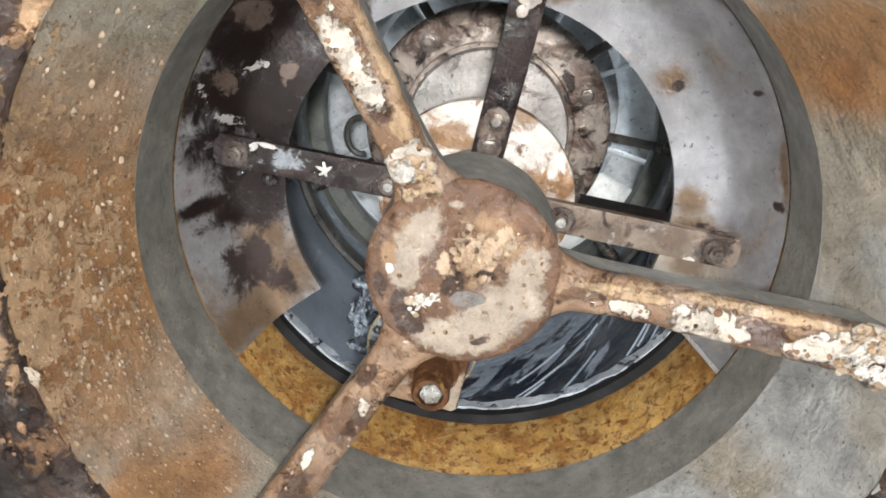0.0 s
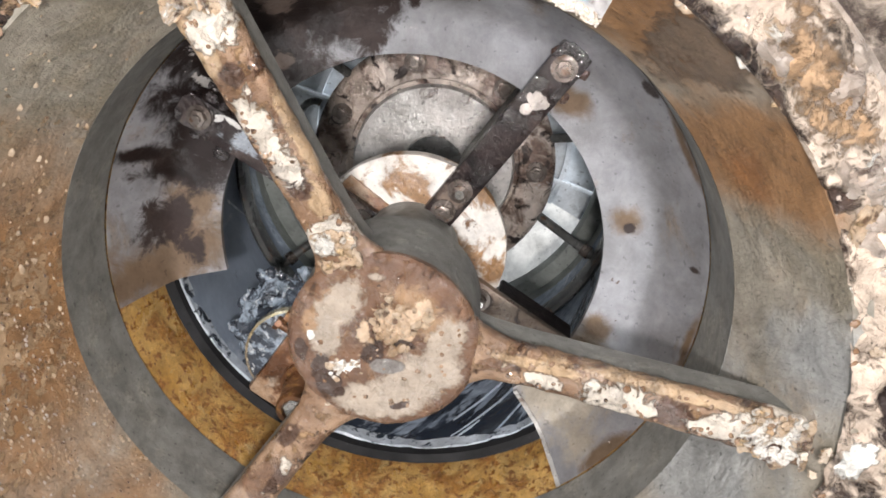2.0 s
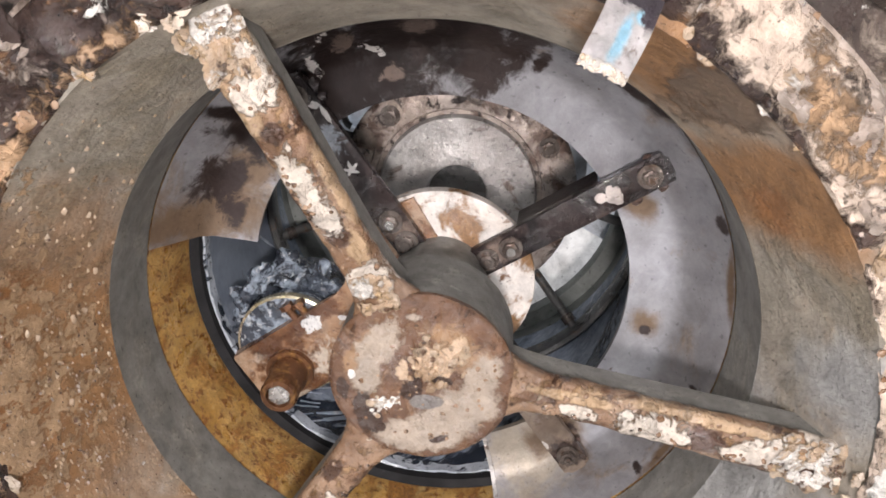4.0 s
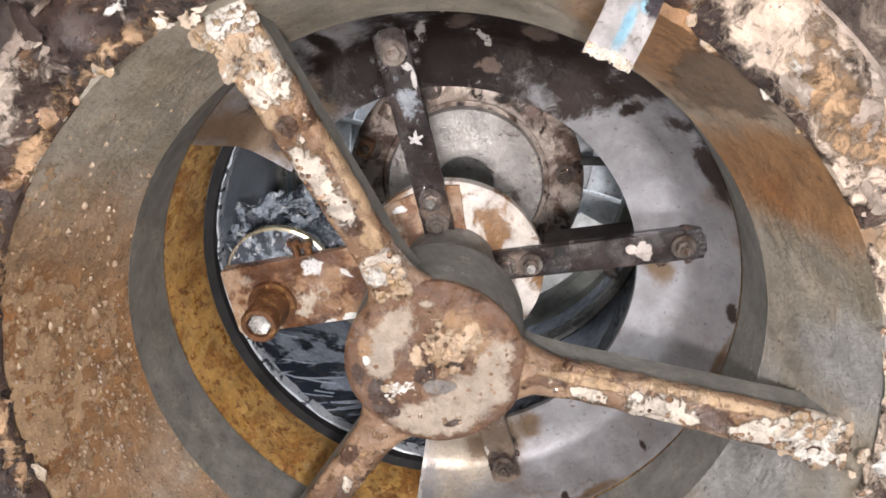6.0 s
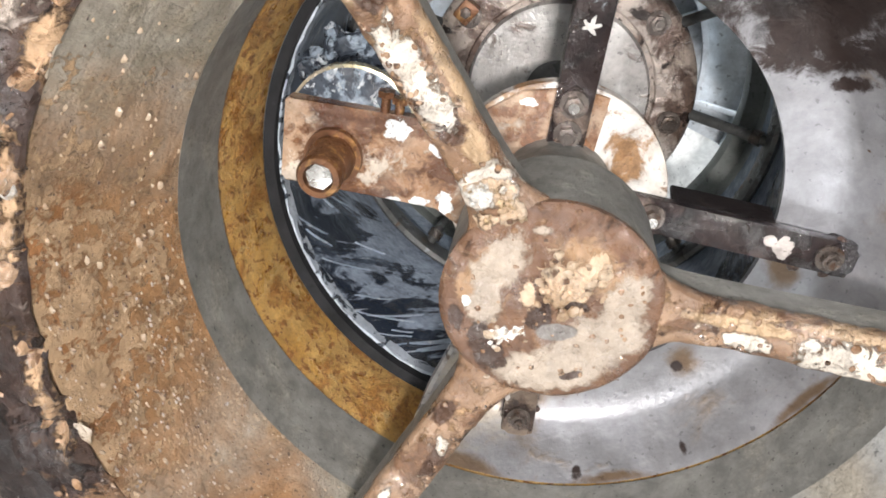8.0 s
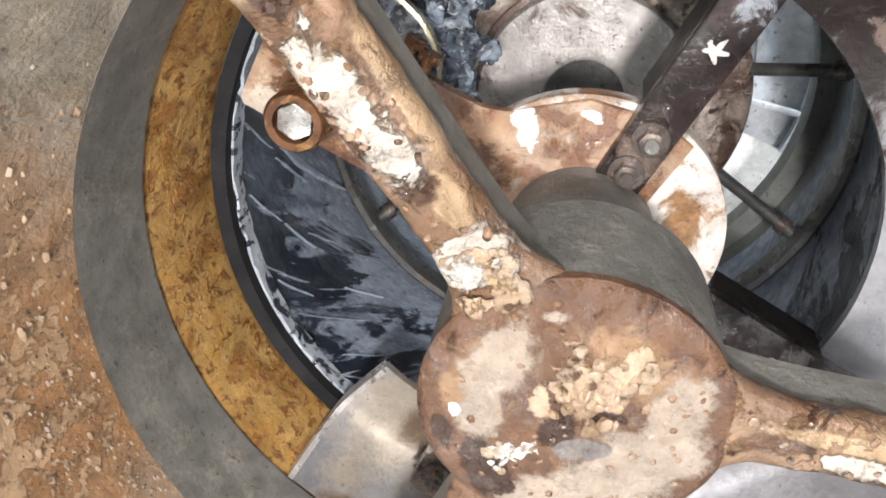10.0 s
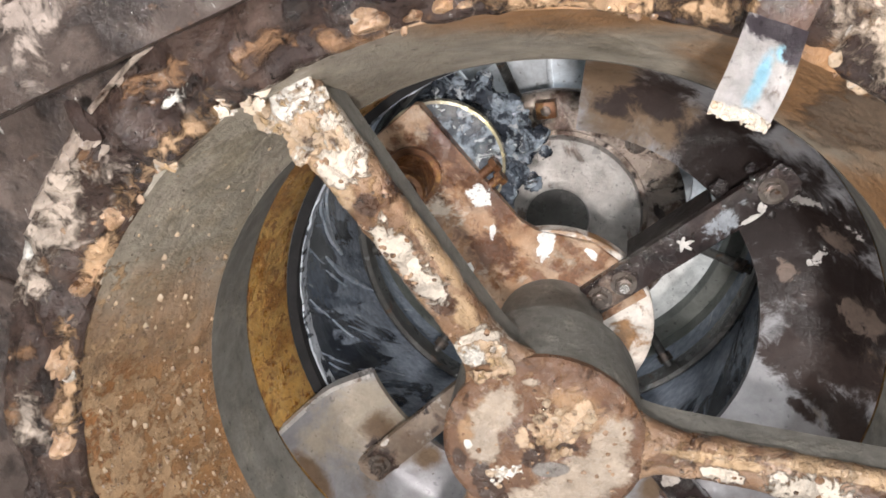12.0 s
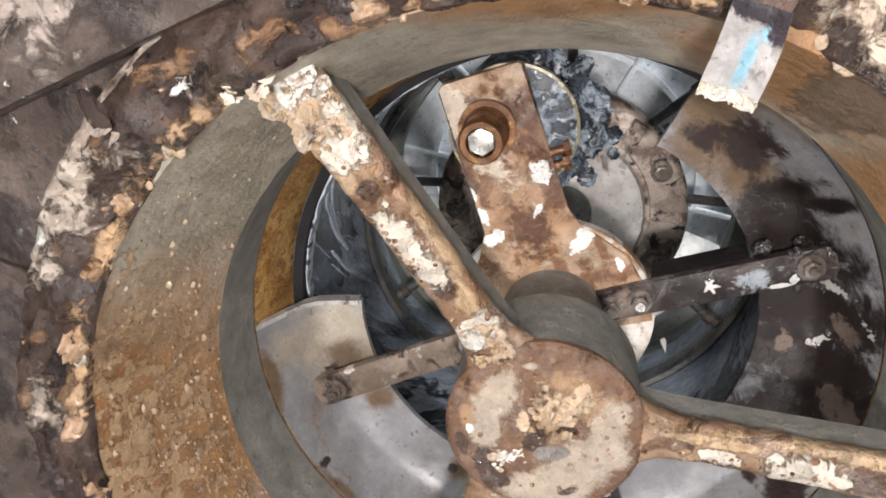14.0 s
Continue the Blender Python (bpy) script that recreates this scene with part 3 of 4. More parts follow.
def slab(outline, z0, z1, bevel=0.0):
    """A flat plate with the given outline (x, y), from z0 up to z1."""
    bm = bmesh.new()
    low = [bm.verts.new((x, y, z0)) for x, y in outline]
    high = [bm.verts.new((x, y, z1)) for x, y in outline]
    n = len(outline)
    bm.faces.new(low[::-1])
    top = bm.faces.new(high)
    for i in range(n):
        bm.faces.new((low[i], low[(i + 1) % n], high[(i + 1) % n], high[i]))
    if bevel:
        bmesh.ops.bevel(bm, geom=list(top.edges), offset=bevel, segments=2, profile=0.6, affect="EDGES")
    return bm


def lumps(places, seed, bm=None, flat=0.6):
    """Crust: rough lumps (x, y, z, size), each a small noisy ball, joined."""
    bm = bm or bmesh.new()
    for i, (x, y, z, size) in enumerate(places):
        made = bmesh.ops.create_icosphere(bm, subdivisions=3 if size > 0.006 else 2, radius=1.0)["verts"]
        spin = random.random() * 6.28
        sx, sy = 0.7 + 0.7 * random.random(), 0.7 + 0.6 * random.random()
        for v in made:
            d = 1 + 0.42 * noise.fractal(v.co * 1.5 + Vector((seed + i * 3.1, i * 1.7, seed)), 1.0, 2.0, 4)
            c = Vector((v.co.x * sx, v.co.y * sy, v.co.z * flat)) * d * size
            v.co = Vector((x + c.x * math.cos(spin) - c.y * math.sin(spin), y + c.x * math.sin(spin) + c.y * math.cos(spin), z + c.z))
    return bm


def polar(r, a):
    return r * math.cos(radians(a)), r * math.sin(radians(a))


# ---- the hall round the machine ----
# Unseen pale box, added to close the place and bounce soft light.
def hall():
    def panel(name, size, at, m=M_WALL, label=""):
        tagged(part(name, box(size, pose(*at)), m, None, label, smooth=False), kind="structure")
    panel("floor", (5.0, 5.0, 0.1), (0, 0, -1.05))
    panel("ceiling", (5.0, 5.0, 0.1), (0, 0, 2.15))
    panel("wall_north", (5.0, 0.1, 3.1), (0, 2.45, 0.55))
    panel("wall_south", (5.0, 0.1, 3.1), (0, -2.45, 0.55))
    panel("wall_east", (0.1, 4.8, 3.1), (2.45, 0, 0.55))
    panel("wall_west", (0.1, 4.8, 3.1), (-2.45, 0, 0.55))


# ---- the still housing ----
def rim_mesh():
    """The flange on the funnel's edge, under a thick uneven crust."""
    prof = [(0.352, 0.046), (0.347, 0.062), (0.336, 0.072)]
    prof += [(0.338 + 0.053 * i / 16, 0.077 + 0.006 * math.sin(math.pi * i / 16)) for i in range(17)]
    prof += [(0.394, 0.066), (0.395, 0.046)]
    bm = turned(prof, segments=300)
    for v in bm.verts:
        if v.co.z > 0.064:
            d = rough_at(v.co, 30, 0.011, 4.2) + rough_at(v.co, 95, 0.0050, 1.7) + rough_at(v.co, 240, 0.0015, 0.7)
            v.co.z += d
            v.co.x *= 1 - 0.35 * d
            v.co.y *= 1 - 0.35 * d
    return bm


def crust_sheet(r0, r1, a0, a1, z, high, seed):
    """A slumped layer on the rim: thick where the noise is high, sunk below the rim's top where it is low."""
    bm = bmesh.new()
    nr, na = 22, int((a1 - a0) * 2.6)
    rows = []
    for i in range(na + 1):
        row = []
        for k in range(nr + 1):
            f, g = i / na, k / nr
            x, y = polar(r0 + (r1 - r0) * g, a0 + (a1 - a0) * f)
            edge = min(1.0, 5.0 * min(g, 1 - g)) * min(1.0, 7.0 * min(f, 1 - f))
            d = 0.32 + 1.5 * rough_at((x, y, 0), 32, 1.0, seed) + 0.55 * rough_at((x, y, 0), 110, 1.0, seed + 3)
            row.append(bm.verts.new((x, y, z - 0.006 + (high + 0.005) * edge * min(1.25, d))))
        rows.append(row)
    for p, q in zip(rows, rows[1:]):
        for k in range(nr):
            bm.faces.new((p[k], p[k + 1], q[k + 1], q[k]))
    low = bmesh.ops.extrude_face_region(bm, geom=bm.faces[:])["geom"]
    for v in low:
        if isinstance(v, bmesh.types.BMVert):
            v.co.z = z - 0.024
    return bm


def milk_runs():
    """Thin ragged runs that wind a little round the barrel as they go down, a few of them broad."""
    bm = bmesh.new()
    random.seed(29)
    for i in range(84):
        a, z = random.uniform(0, 360), -0.236 - 0.10 * random.random() ** 1.6
        broad = random.random() < 0.16
        long = random.uniform(0.05, 0.15) if broad else random.uniform(0.015, 0.085)
        wide = random.uniform(0.003, 0.008) if broad else random.uniform(0.0005, 0.0014)
        lean, seed, rows = random.uniform(150, 290), random.uniform(0, 50), []
        n = 22 if broad else 9
        for k in range(n + 1):
            f = k / n
            zz = z - long * f
            r = 0.2672 - (zz + 0.214) * -0.030 - 0.0016
            w = wide * (math.sin(math.pi * min(0.97, 0.06 + 0.94 * f)) ** 0.6 + 0.9 * noise.noise(Vector((seed, 5 * f, 0))))
            mid = a + lean * long * f + 0.45 * noise.noise(Vector((seed, 2 * f, 7)))
            e = math.degrees(max(w, 0.0002) / r)
            rows.append([bm.verts.new((*polar(r + d, mid + s * e), zz)) for s, d in ((-1, 0.003), (-0.6, 0), (0.6, 0), (1, 0.003))])
        for p, q in zip(rows, rows[1:]):
            for k in range(4):
                bm.faces.new((p[k], p[(k + 1) % 4], q[(k + 1) % 4], q[k]))
        bm.faces.new(rows[0])
        bm.faces.new(rows[-1][::-1])
    return bm


def housing():
    h = thing("mill_housing", "stained grey and rusty funnel housing of a roller mill", "machine housing")
    cone = [(0.290, -0.049)]
    for i in range(1, 15):
        f = i / 14
        cone.append((0.290 + 0.047 * f, -0.049 + 0.121 * f))
    cone += [(0.350, 0.074), (0.352, 0.060), (0.310, -0.060), (0.303, -0.075), (0.2985, -0.060)]
    bm = turned(cone, segments=160)
    for v in bm.verts:                        # hammered wall, with a true lip at the throat
        d = rough_at(v.co, 26, 0.0016, 1.3) * min(1.0, max(0.0, (v.co.z + 0.047) / 0.02))
        v.co = Vector((v.co.x * (1 + d * 1.9), v.co.y * (1 + d * 1.9), v.co.z + d))
    part("funnel", bm, M_CONE, h, "sloping funnel wall with orange rust and grey smears")
    part("throat", turned([(0.2897, -0.0485), (0.2895, -0.129), (0.300, -0.129), (0.3, -0.080)], segments=128), M_THROAT, h, "plain grey throat wall")
    part("bronze_liner", turned([(0.2925, -0.1295), (0.2905, -0.140), (0.2755, -0.203), (0.277, -0.210), (0.298, -0.210), (0.299, -0.130)], segments=128), M_BRONZE, h, "ochre bronze liner ring with rust blotches")
    # black ring standing for the shadow gap between liner and barrel
    part("shadow_gap_ring", turned([(0.2755, -0.206), (0.2665, -0.211), (0.2665, -0.222), (0.277, -0.216)], segments=128), M_GAP, h, "black ring for the shaded gap under the liner")
    part("milk_line", turned([(0.2672, -0.2225), (0.2646, -0.2235), (0.2640, -0.238), (0.2668, -0.240)], segments=220, wobble=0.0030, scale=60, seed=2.0), M_FILM, h, "dried milky line under the shaded gap")
    part("barrel", turned([(0.2675, -0.214), (0.264, -0.36), (0.262, -0.530), (0.275, -0.530), (0.276, -0.214)], segments=128, wobble=0.0008, scale=30), M_BARREL, h, "dark blue barrel wall streaked with milky liquid")
    tagged(part("milk_run", milk_runs(), M_RUN, h, "white runs of milky liquid down the barrel"), kind="stuff")
    part("ledge", turned([(0.262, -0.556), (0.241, -0.558), (0.239, -0.564), (0.239, -0.580), (0.275, -0.580), (0.275, -0.531), (0.2622, -0.531)], segments=128), M_SHELF, h, "grey green ledge under the barrel")
    # rim of the funnel and the flange about it
    part("rim", rim_mesh(), M_RIMTOP, h, "sooty crusted rim flange")
    random.seed(7)
    for tone, n, lo, hi, size, seed, name in ((M_CRUST, 60, 0.338, 0.362, 0.008, 3.0, "pale_crust"), (M_RIMTOP, 80, 0.345, 0.395, 0.012, 5.0, "dark_crust")):
        spots = []
        for i in range(n):
            a, r = random.uniform(0, 360), random.uniform(lo, hi)
            spots.append((*polar(r, a), 0.074 + random.uniform(-0.003, 0.004), random.uniform(0.35, 1.0) * size))
        tagged(part(name, lumps(spots, seed, flat=0.3), tone, h, "hardened crust on the rim"), kind="stuff")
    for r0, r1, a0, a1, high, seed, m, name, label in (
            (0.339, 0.358, 66, 112, 0.007, 1.0, M_TANCRUST, "tan_crust", "slumped tan crust along the rim"), (0.339, 0.360, 122, 216, 0.008, 5.0, M_TANCRUST, "tan_crust", "slumped tan crust along the rim"),
            (0.364, 0.396, 124, 147, 0.012, 9.0, M_HEAP, "pale_paste", "pale greyish slump of hardened paste"),
            (0.338, 0.395, 20, 58, 0.009, 17.0, M_HEAP, "pale_paste", "pale greyish slump of hardened paste")):
        tagged(part(name, crust_sheet(r0, r1, a0, a1, 0.078, high, seed), m, h, label), kind="stuff")
    spots = []
    for i in range(170):                      # wet beads on the crusted rim
        spots.append((*polar(random.uniform(0.336, 0.40), random.uniform(-40, 250)), 0.076 + random.uniform(-0.002, 0.004), random.uniform(0.0010, 0.0032)))
    tagged(part("wet_bead", lumps(spots, 31.0, flat=0.4), M_BEAD, h, "glossy wet beads on the rim"), kind="stuff")
    spots = []
    for i in range(620):
        a = random.gauss(196, 26)
        f = random.random()
        spots.append((*polar(0.2905 + 0.046 * f, a), -0.048 + 0.118 * f, random.uniform(0.0006, 0.0017) * (2.1 if random.random() < 0.13 else 1.0)))
    for n, mean, spread, size, m, name, label in ((190, 203, 12, 0.0021, M_HEAP, "pale_chip", "pale chips stuck to the funnel"), (230, 190, 34, 0.0016, M_SOOT, "dark_speck", "dark specks on the funnel")):
        chips = []
        for i in range(n):
            a, f = random.gauss(mean, spread), random.random()
            chips.append((*polar(0.2908 + 0.046 * f, a), -0.048 + 0.118 * f, random.uniform(0.3, 1.0) * size))
        tagged(part(name, lumps(chips, mean, flat=0.35), m, h, label), kind="stuff")
    tagged(part("splashed_grain", lumps(spots, 8.0, flat=0.35), M_GRAIN, h, "tan grains stuck to the funnel"), kind="stuff")
    return h


def deck():
    d = thing("deck_plate", "dark greasy steel deck plates about the funnel", "steel deck")
    for k in range(8):
        a0, a1 = 22.5 + 45 * k, 67.5 + 45 * k
        outline = [polar(0.372, a0 + 45 * i / 8) for i in range(9)] + [polar(0.95, a1), polar(0.95, a0)]
        part("deck_sheet", slab(outline, 0.030, 0.050 if k % 2 else 0.046, 0.002), M_DECK, d, smooth=False)
    return d


def stand():
    s = thing("machine_stand", "dark steel stand that carries the deck", "stand")
    for k in range(4):
        x, y = polar(0.80, 45 + 90 * k)
        part("leg", box((0.07, 0.07, 1.03), pose(x, y, -0.485), 0.004), M_DECK, s)
        p, q = Vector((*polar(0.80, 45 + 90 * k), -0.02)), Vector((*polar(0.80, 135 + 90 * k), -0.02))
        part("beam", box(((q - p).length - 0.07, 0.05, 0.09), pose(*((p + q) / 2), 0, 0, 180 + 90 * k), 0.004), M_DECK, s)
    for k in range(4):
        x0, y0 = polar(0.42, 30 + 90 * k)
        part("hanger", rod((x0, y0, -0.70), (x0, y0, 0.031), 0.012, 14), M_RIM, s)
    return s


def edge_bar(name, label, p, q, z, width, height, material):
    p, q = Vector((*p, z)), Vector((*q, z))
    long, mid = (q - p).length, (p + q) / 2
    ang = math.degrees(math.atan2(q.y - p.y, q.x - p.x))
    ob = thing(name, label, "steel bar", "frame bars")
    base = pose(*mid, 0, 0, ang)
    part("flange", box((long, width, 0.008), base @ pose(0, 0, height / 2 - 0.004), 0.002, 2), material, ob)
    part("web", box((long, 0.008, height - 0.008), base @ pose(0, -width / 2 + 0.004, -0.004), 0.002, 2), material, ob)
    part("stiffener", box((0.008, width - 0.01, height - 0.009), base @ pose(long * 0.2, 0.004, -0.0045), 0.001, 1), material, ob)
    return ob


# ---- the three-armed spider above the throat ----
def spider():
    s = thing("spider_frame", "three armed cast spider with a crusted cream and brown hub", "spider bracket")
    bm = bmesh.new()
    rings, sides = 34, 110
    R = 0.079
    grid = []
    for i in range(1, rings + 1):
        row = []
        for k in range(sides):
            a = 2 * math.pi * k / sides
            r = R * i / rings
            x, y = r * math.cos(a), r * math.sin(a)
            z = 0.0012 * noise.fractal(Vector((x * 60, y * 60, 1)), 1, 2, 4)
            # a rough heap beside the middle, with a pit under it
            heap = math.exp(-((x - 0.010) ** 2 + (y - 0.022) ** 2) / 0.0005)
            z += heap * (0.006 + 0.006 * noise.fractal(Vector((x * 140, y * 140, 5)), 1, 2, 4))
            z -= 0.006 * math.exp(-((x - 0.004) ** 2 + (y - 0.002) ** 2) / 0.00012)
            edge = max(0.0, (r - R + 0.006) / 0.006)
            z -= 0.004 * edge * edge
            row.append(bm.verts.new((x, y, z)))
        grid.append(row)
    mid = bm.verts.new((0, 0, -0.003))
    for k in range(sides):
        bm.faces.new((mid, grid[0][k], grid[0][(k + 1) % sides]))
    for i in range(rings - 1):
        for k in range(sides):
            bm.faces.new((grid[i][k], grid[i + 1][k], grid[i + 1][(k + 1) % sides], grid[i][(k + 1) % sides]))
    low = [bm.verts.new((v.co.x * 1.0, v.co.y * 1.0, -0.009)) for v in grid[-1]]
    for k in range(sides):
        bm.faces.new((grid[-1][k], low[k], low[(k + 1) % sides], grid[-1][(k + 1) % sides]))
    bm.faces.new(low)
    hub = part("hub", bm, M_HUB, s)
    part("hub_side", turned([(0.0785, -0.007), (0.0775, -0.091), (0.03, -0.091), (0.03, -0.0095)], segments=90, wobble=0.0004), M_WEB, s, "plain grey cast side of the hub")
    for n, a in enumerate((-2.0, 118.0, 238.0)):
        turn = pose(0, 0, 0, 0, 0, a)
        top, web = bmesh.new(), bmesh.new()
        loops, webs = [], []
        steps = 60
        for i in range(steps + 1):
            x = 0.066 + (0.337 - 0.066) * i / steps
            f = (x - 0.079) / (0.335 - 0.079)
            flare = 0.021 * math.exp(-max(0, x - 0.066) / 0.017)
            w = 0.0165 + 0.004 * max(f, 0) + flare
            zt = -0.001 + 0.056 * max(f, 0) ** 1.1
            loop = []
            for k in range(20):
                b = 2 * math.pi * k / 20
                cy, cz = math.cos(b), math.sin(b)
                y = w * math.copysign(abs(cy) ** 0.7, cy)
                z = zt - 0.011 + 0.011 * math.copysign(abs(cz) ** 0.7, cz)
                d = rough_at((x, y, z), 50, 0.0016, 3.0 * n) + rough_at((x, y, z), 170, 0.0007, 2.0 * n)
                loop.append(top.verts.new((x, y + d * cy, z + d * cz)))
            loops.append(loop)
            zb = -0.052 + 0.058 * max(f, 0)
            ww = w - flare * 0.6 - 0.0028
            webs.append([web.verts.new((x, yy, zz)) for yy, zz in ((ww, zt - 0.008), (ww - 0.001, zb), (-ww + 0.001, zb), (-ww, zt - 0.008))])
        for rows, m in ((loops, top), (webs, web)):
            c = len(rows[0])
            for i in range(steps):
                for k in range(c):
                    m.faces.new((rows[i][k], rows[i][(k + 1) % c], rows[i + 1][(k + 1) % c], rows[i + 1][k]))
            m.faces.new(rows[0])
            m.faces.new(rows[-1][::-1])
            bmesh.ops.transform(m, matrix=turn, verts=m.verts)
        arm = part("arm", top, M_ARM, s, "arm with flaking cream and brown crust")
        part("web", web, M_WEB, arm, "plain grey web under the arm")
    random.seed(21)
    spots = []
    for i in range(46):                       # pale collar where one arm meets the hub, and a heap in the middle
        r, w = random.uniform(0.072, 0.104), random.uniform(-0.015, 0.015)
        x, y = polar(r, 118.0)
        spots.append((x - w * math.sin(radians(118)), y + w * math.cos(radians(118)), 0.003, random.uniform(0.002, 0.005)))
    for i in range(16):
        spots.append((random.gauss(-0.032, 0.008), random.gauss(-0.026, 0.006), 0.0005, random.uniform(0.0012, 0.0032)))
    heap = []
    for i in range(46):
        heap.append((random.gauss(0.012, 0.012), random.gauss(0.021, 0.010), 0.003 + random.uniform(-0.003, 0.002), random.uniform(0.002, 0.0055)))
    tagged(part("crust_mound", lumps(heap, 12.0, flat=0.55), M_GRAIN, s, "heap of tan crumbs on the hub"), kind="stuff")
    tagged(part("hub_crust", lumps(spots, 11.0, flat=0.45), M_CRUST, s, "lumps of pale hardened crust"), kind="stuff")
    spots = []
    for a in (-2.0, 118.0):
        for i in range(70):
            r, w = random.uniform(0.285, 0.350), random.uniform(-0.021, 0.021)
            x, y = polar(r, a)
            spots.append((x - w * math.sin(radians(a)), y + w * math.cos(radians(a)), 0.051 + 0.24 * (r - 0.31) - 9.0 * w * w + random.uniform(-0.003, 0.001), random.uniform(0.002, 0.0075)))
    chips = []
    for cx, cy, cz, spread in ((-0.172, 0.288, 0.077, 0.016), (0.341, 0.0, 0.073, 0.014)):
        for i in range(9):
            chips.append((random.gauss(cx, spread * 0.6), random.gauss(cy, spread * 0.6), cz + random.uniform(-0.002, 0.003), random.uniform(0.004, 0.009), random.uniform(0, 360)))
    for fx, fy, fz, size, ang in chips:
        outline = []
        for i in range(17):
            r = 0.62 * size * (0.6 + 0.7 * random.random())
            outline.append(polar(r, 360 * i / 17 + random.uniform(-7, 7)))
        flake = slab(outline, -0.0012, 0.0012)
        bmesh.ops.transform(flake, matrix=pose(fx, fy, fz, random.uniform(-30, 30), random.uniform(-30, 30), ang), verts=flake.verts)
        part("paint_flake", flake, M_FLAKE, s, "loose white paint flake", smooth=False)
    beads = []
    for a in (-2.0, 118.0, 238.0):
        for i in range(70):                   # wet beads along the arms, most of them near the edges
            x = random.uniform(0.075, 0.335)
            f = max(0.0, (x - 0.079) / 0.256)
            w = random.choice((-1, 1)) * random.uniform(0.1, 0.95) ** 0.6 * (0.0135 + 0.004 * f)
            z = -0.001 + 0.056 * f ** 1.1 - 0.0045 * abs(w / 0.0165) ** 4
            px, py = polar(x, a)
            beads.append((px - w * math.sin(radians(a)), py + w * math.cos(radians(a)), z, random.uniform(0.0009, 0.0026)))
    for i in range(60):
        px, py = polar(0.066 * random.random() ** 0.4, random.uniform(0, 360))
        beads.append((px, py, 0.0004, random.uniform(0.0008, 0.0022)))
    tagged(part("wet_bead", lumps(beads, 23.0, flat=0.4), M_BEAD, s, "glossy wet brown beads"), kind="stuff")
    tagged(part("end_crust", lumps(spots, 17.0, flat=0.3), M_CRUST, s, "white and tan crust on the arm ends"), kind="stuff")
    return s


# ---- the turning carrier ----
def hexagon(r, z0, z1, x=0.0, y=0.0, turn=0.0):
    return slab([(x + r * math.cos(radians(turn + 60 * i)), y + r * math.sin(radians(turn + 60 * i))) for i in range(6)], z0, z1, 0.0008)


def bolt(parent, x, y, z, r=0.0085, bright=False):
    bm = rod((x, y, z - 0.002), (x, y, z + 0.002), r * 1.45, 24)
    washer = part("bolt", bm, M_BOLT, parent)
    part("bolt_head", hexagon(r, z + 0.001, z + 0.009, x, y, random.uniform(0, 60)), M_BOLT, washer)
    part("stud_end", rod((x, y, z + 0.008), (x, y, z + 0.014), r * 0.55, 16), M_BRIGHT if bright else M_BOLT, washer)
    return washer


def plate_sector(a0, a1, r0=0.200, r1=0.2888):
    line = [(r0, -0.2035), (0.222, -0.2005), (0.246, -0.1955), (0.258, -0.186), (0.274, -0.158), (r1, -0.1312)]
    prof = line + [(r1 + 0.0006, -0.139), (0.2745, -0.166), (0.259, -0.194), (0.246, -0.2025), (r0, -0.2105)]
    return turned(prof, a0, a1, segments=int(abs(a1 - a0) / 2.5), wobble=0.0006, scale=20)


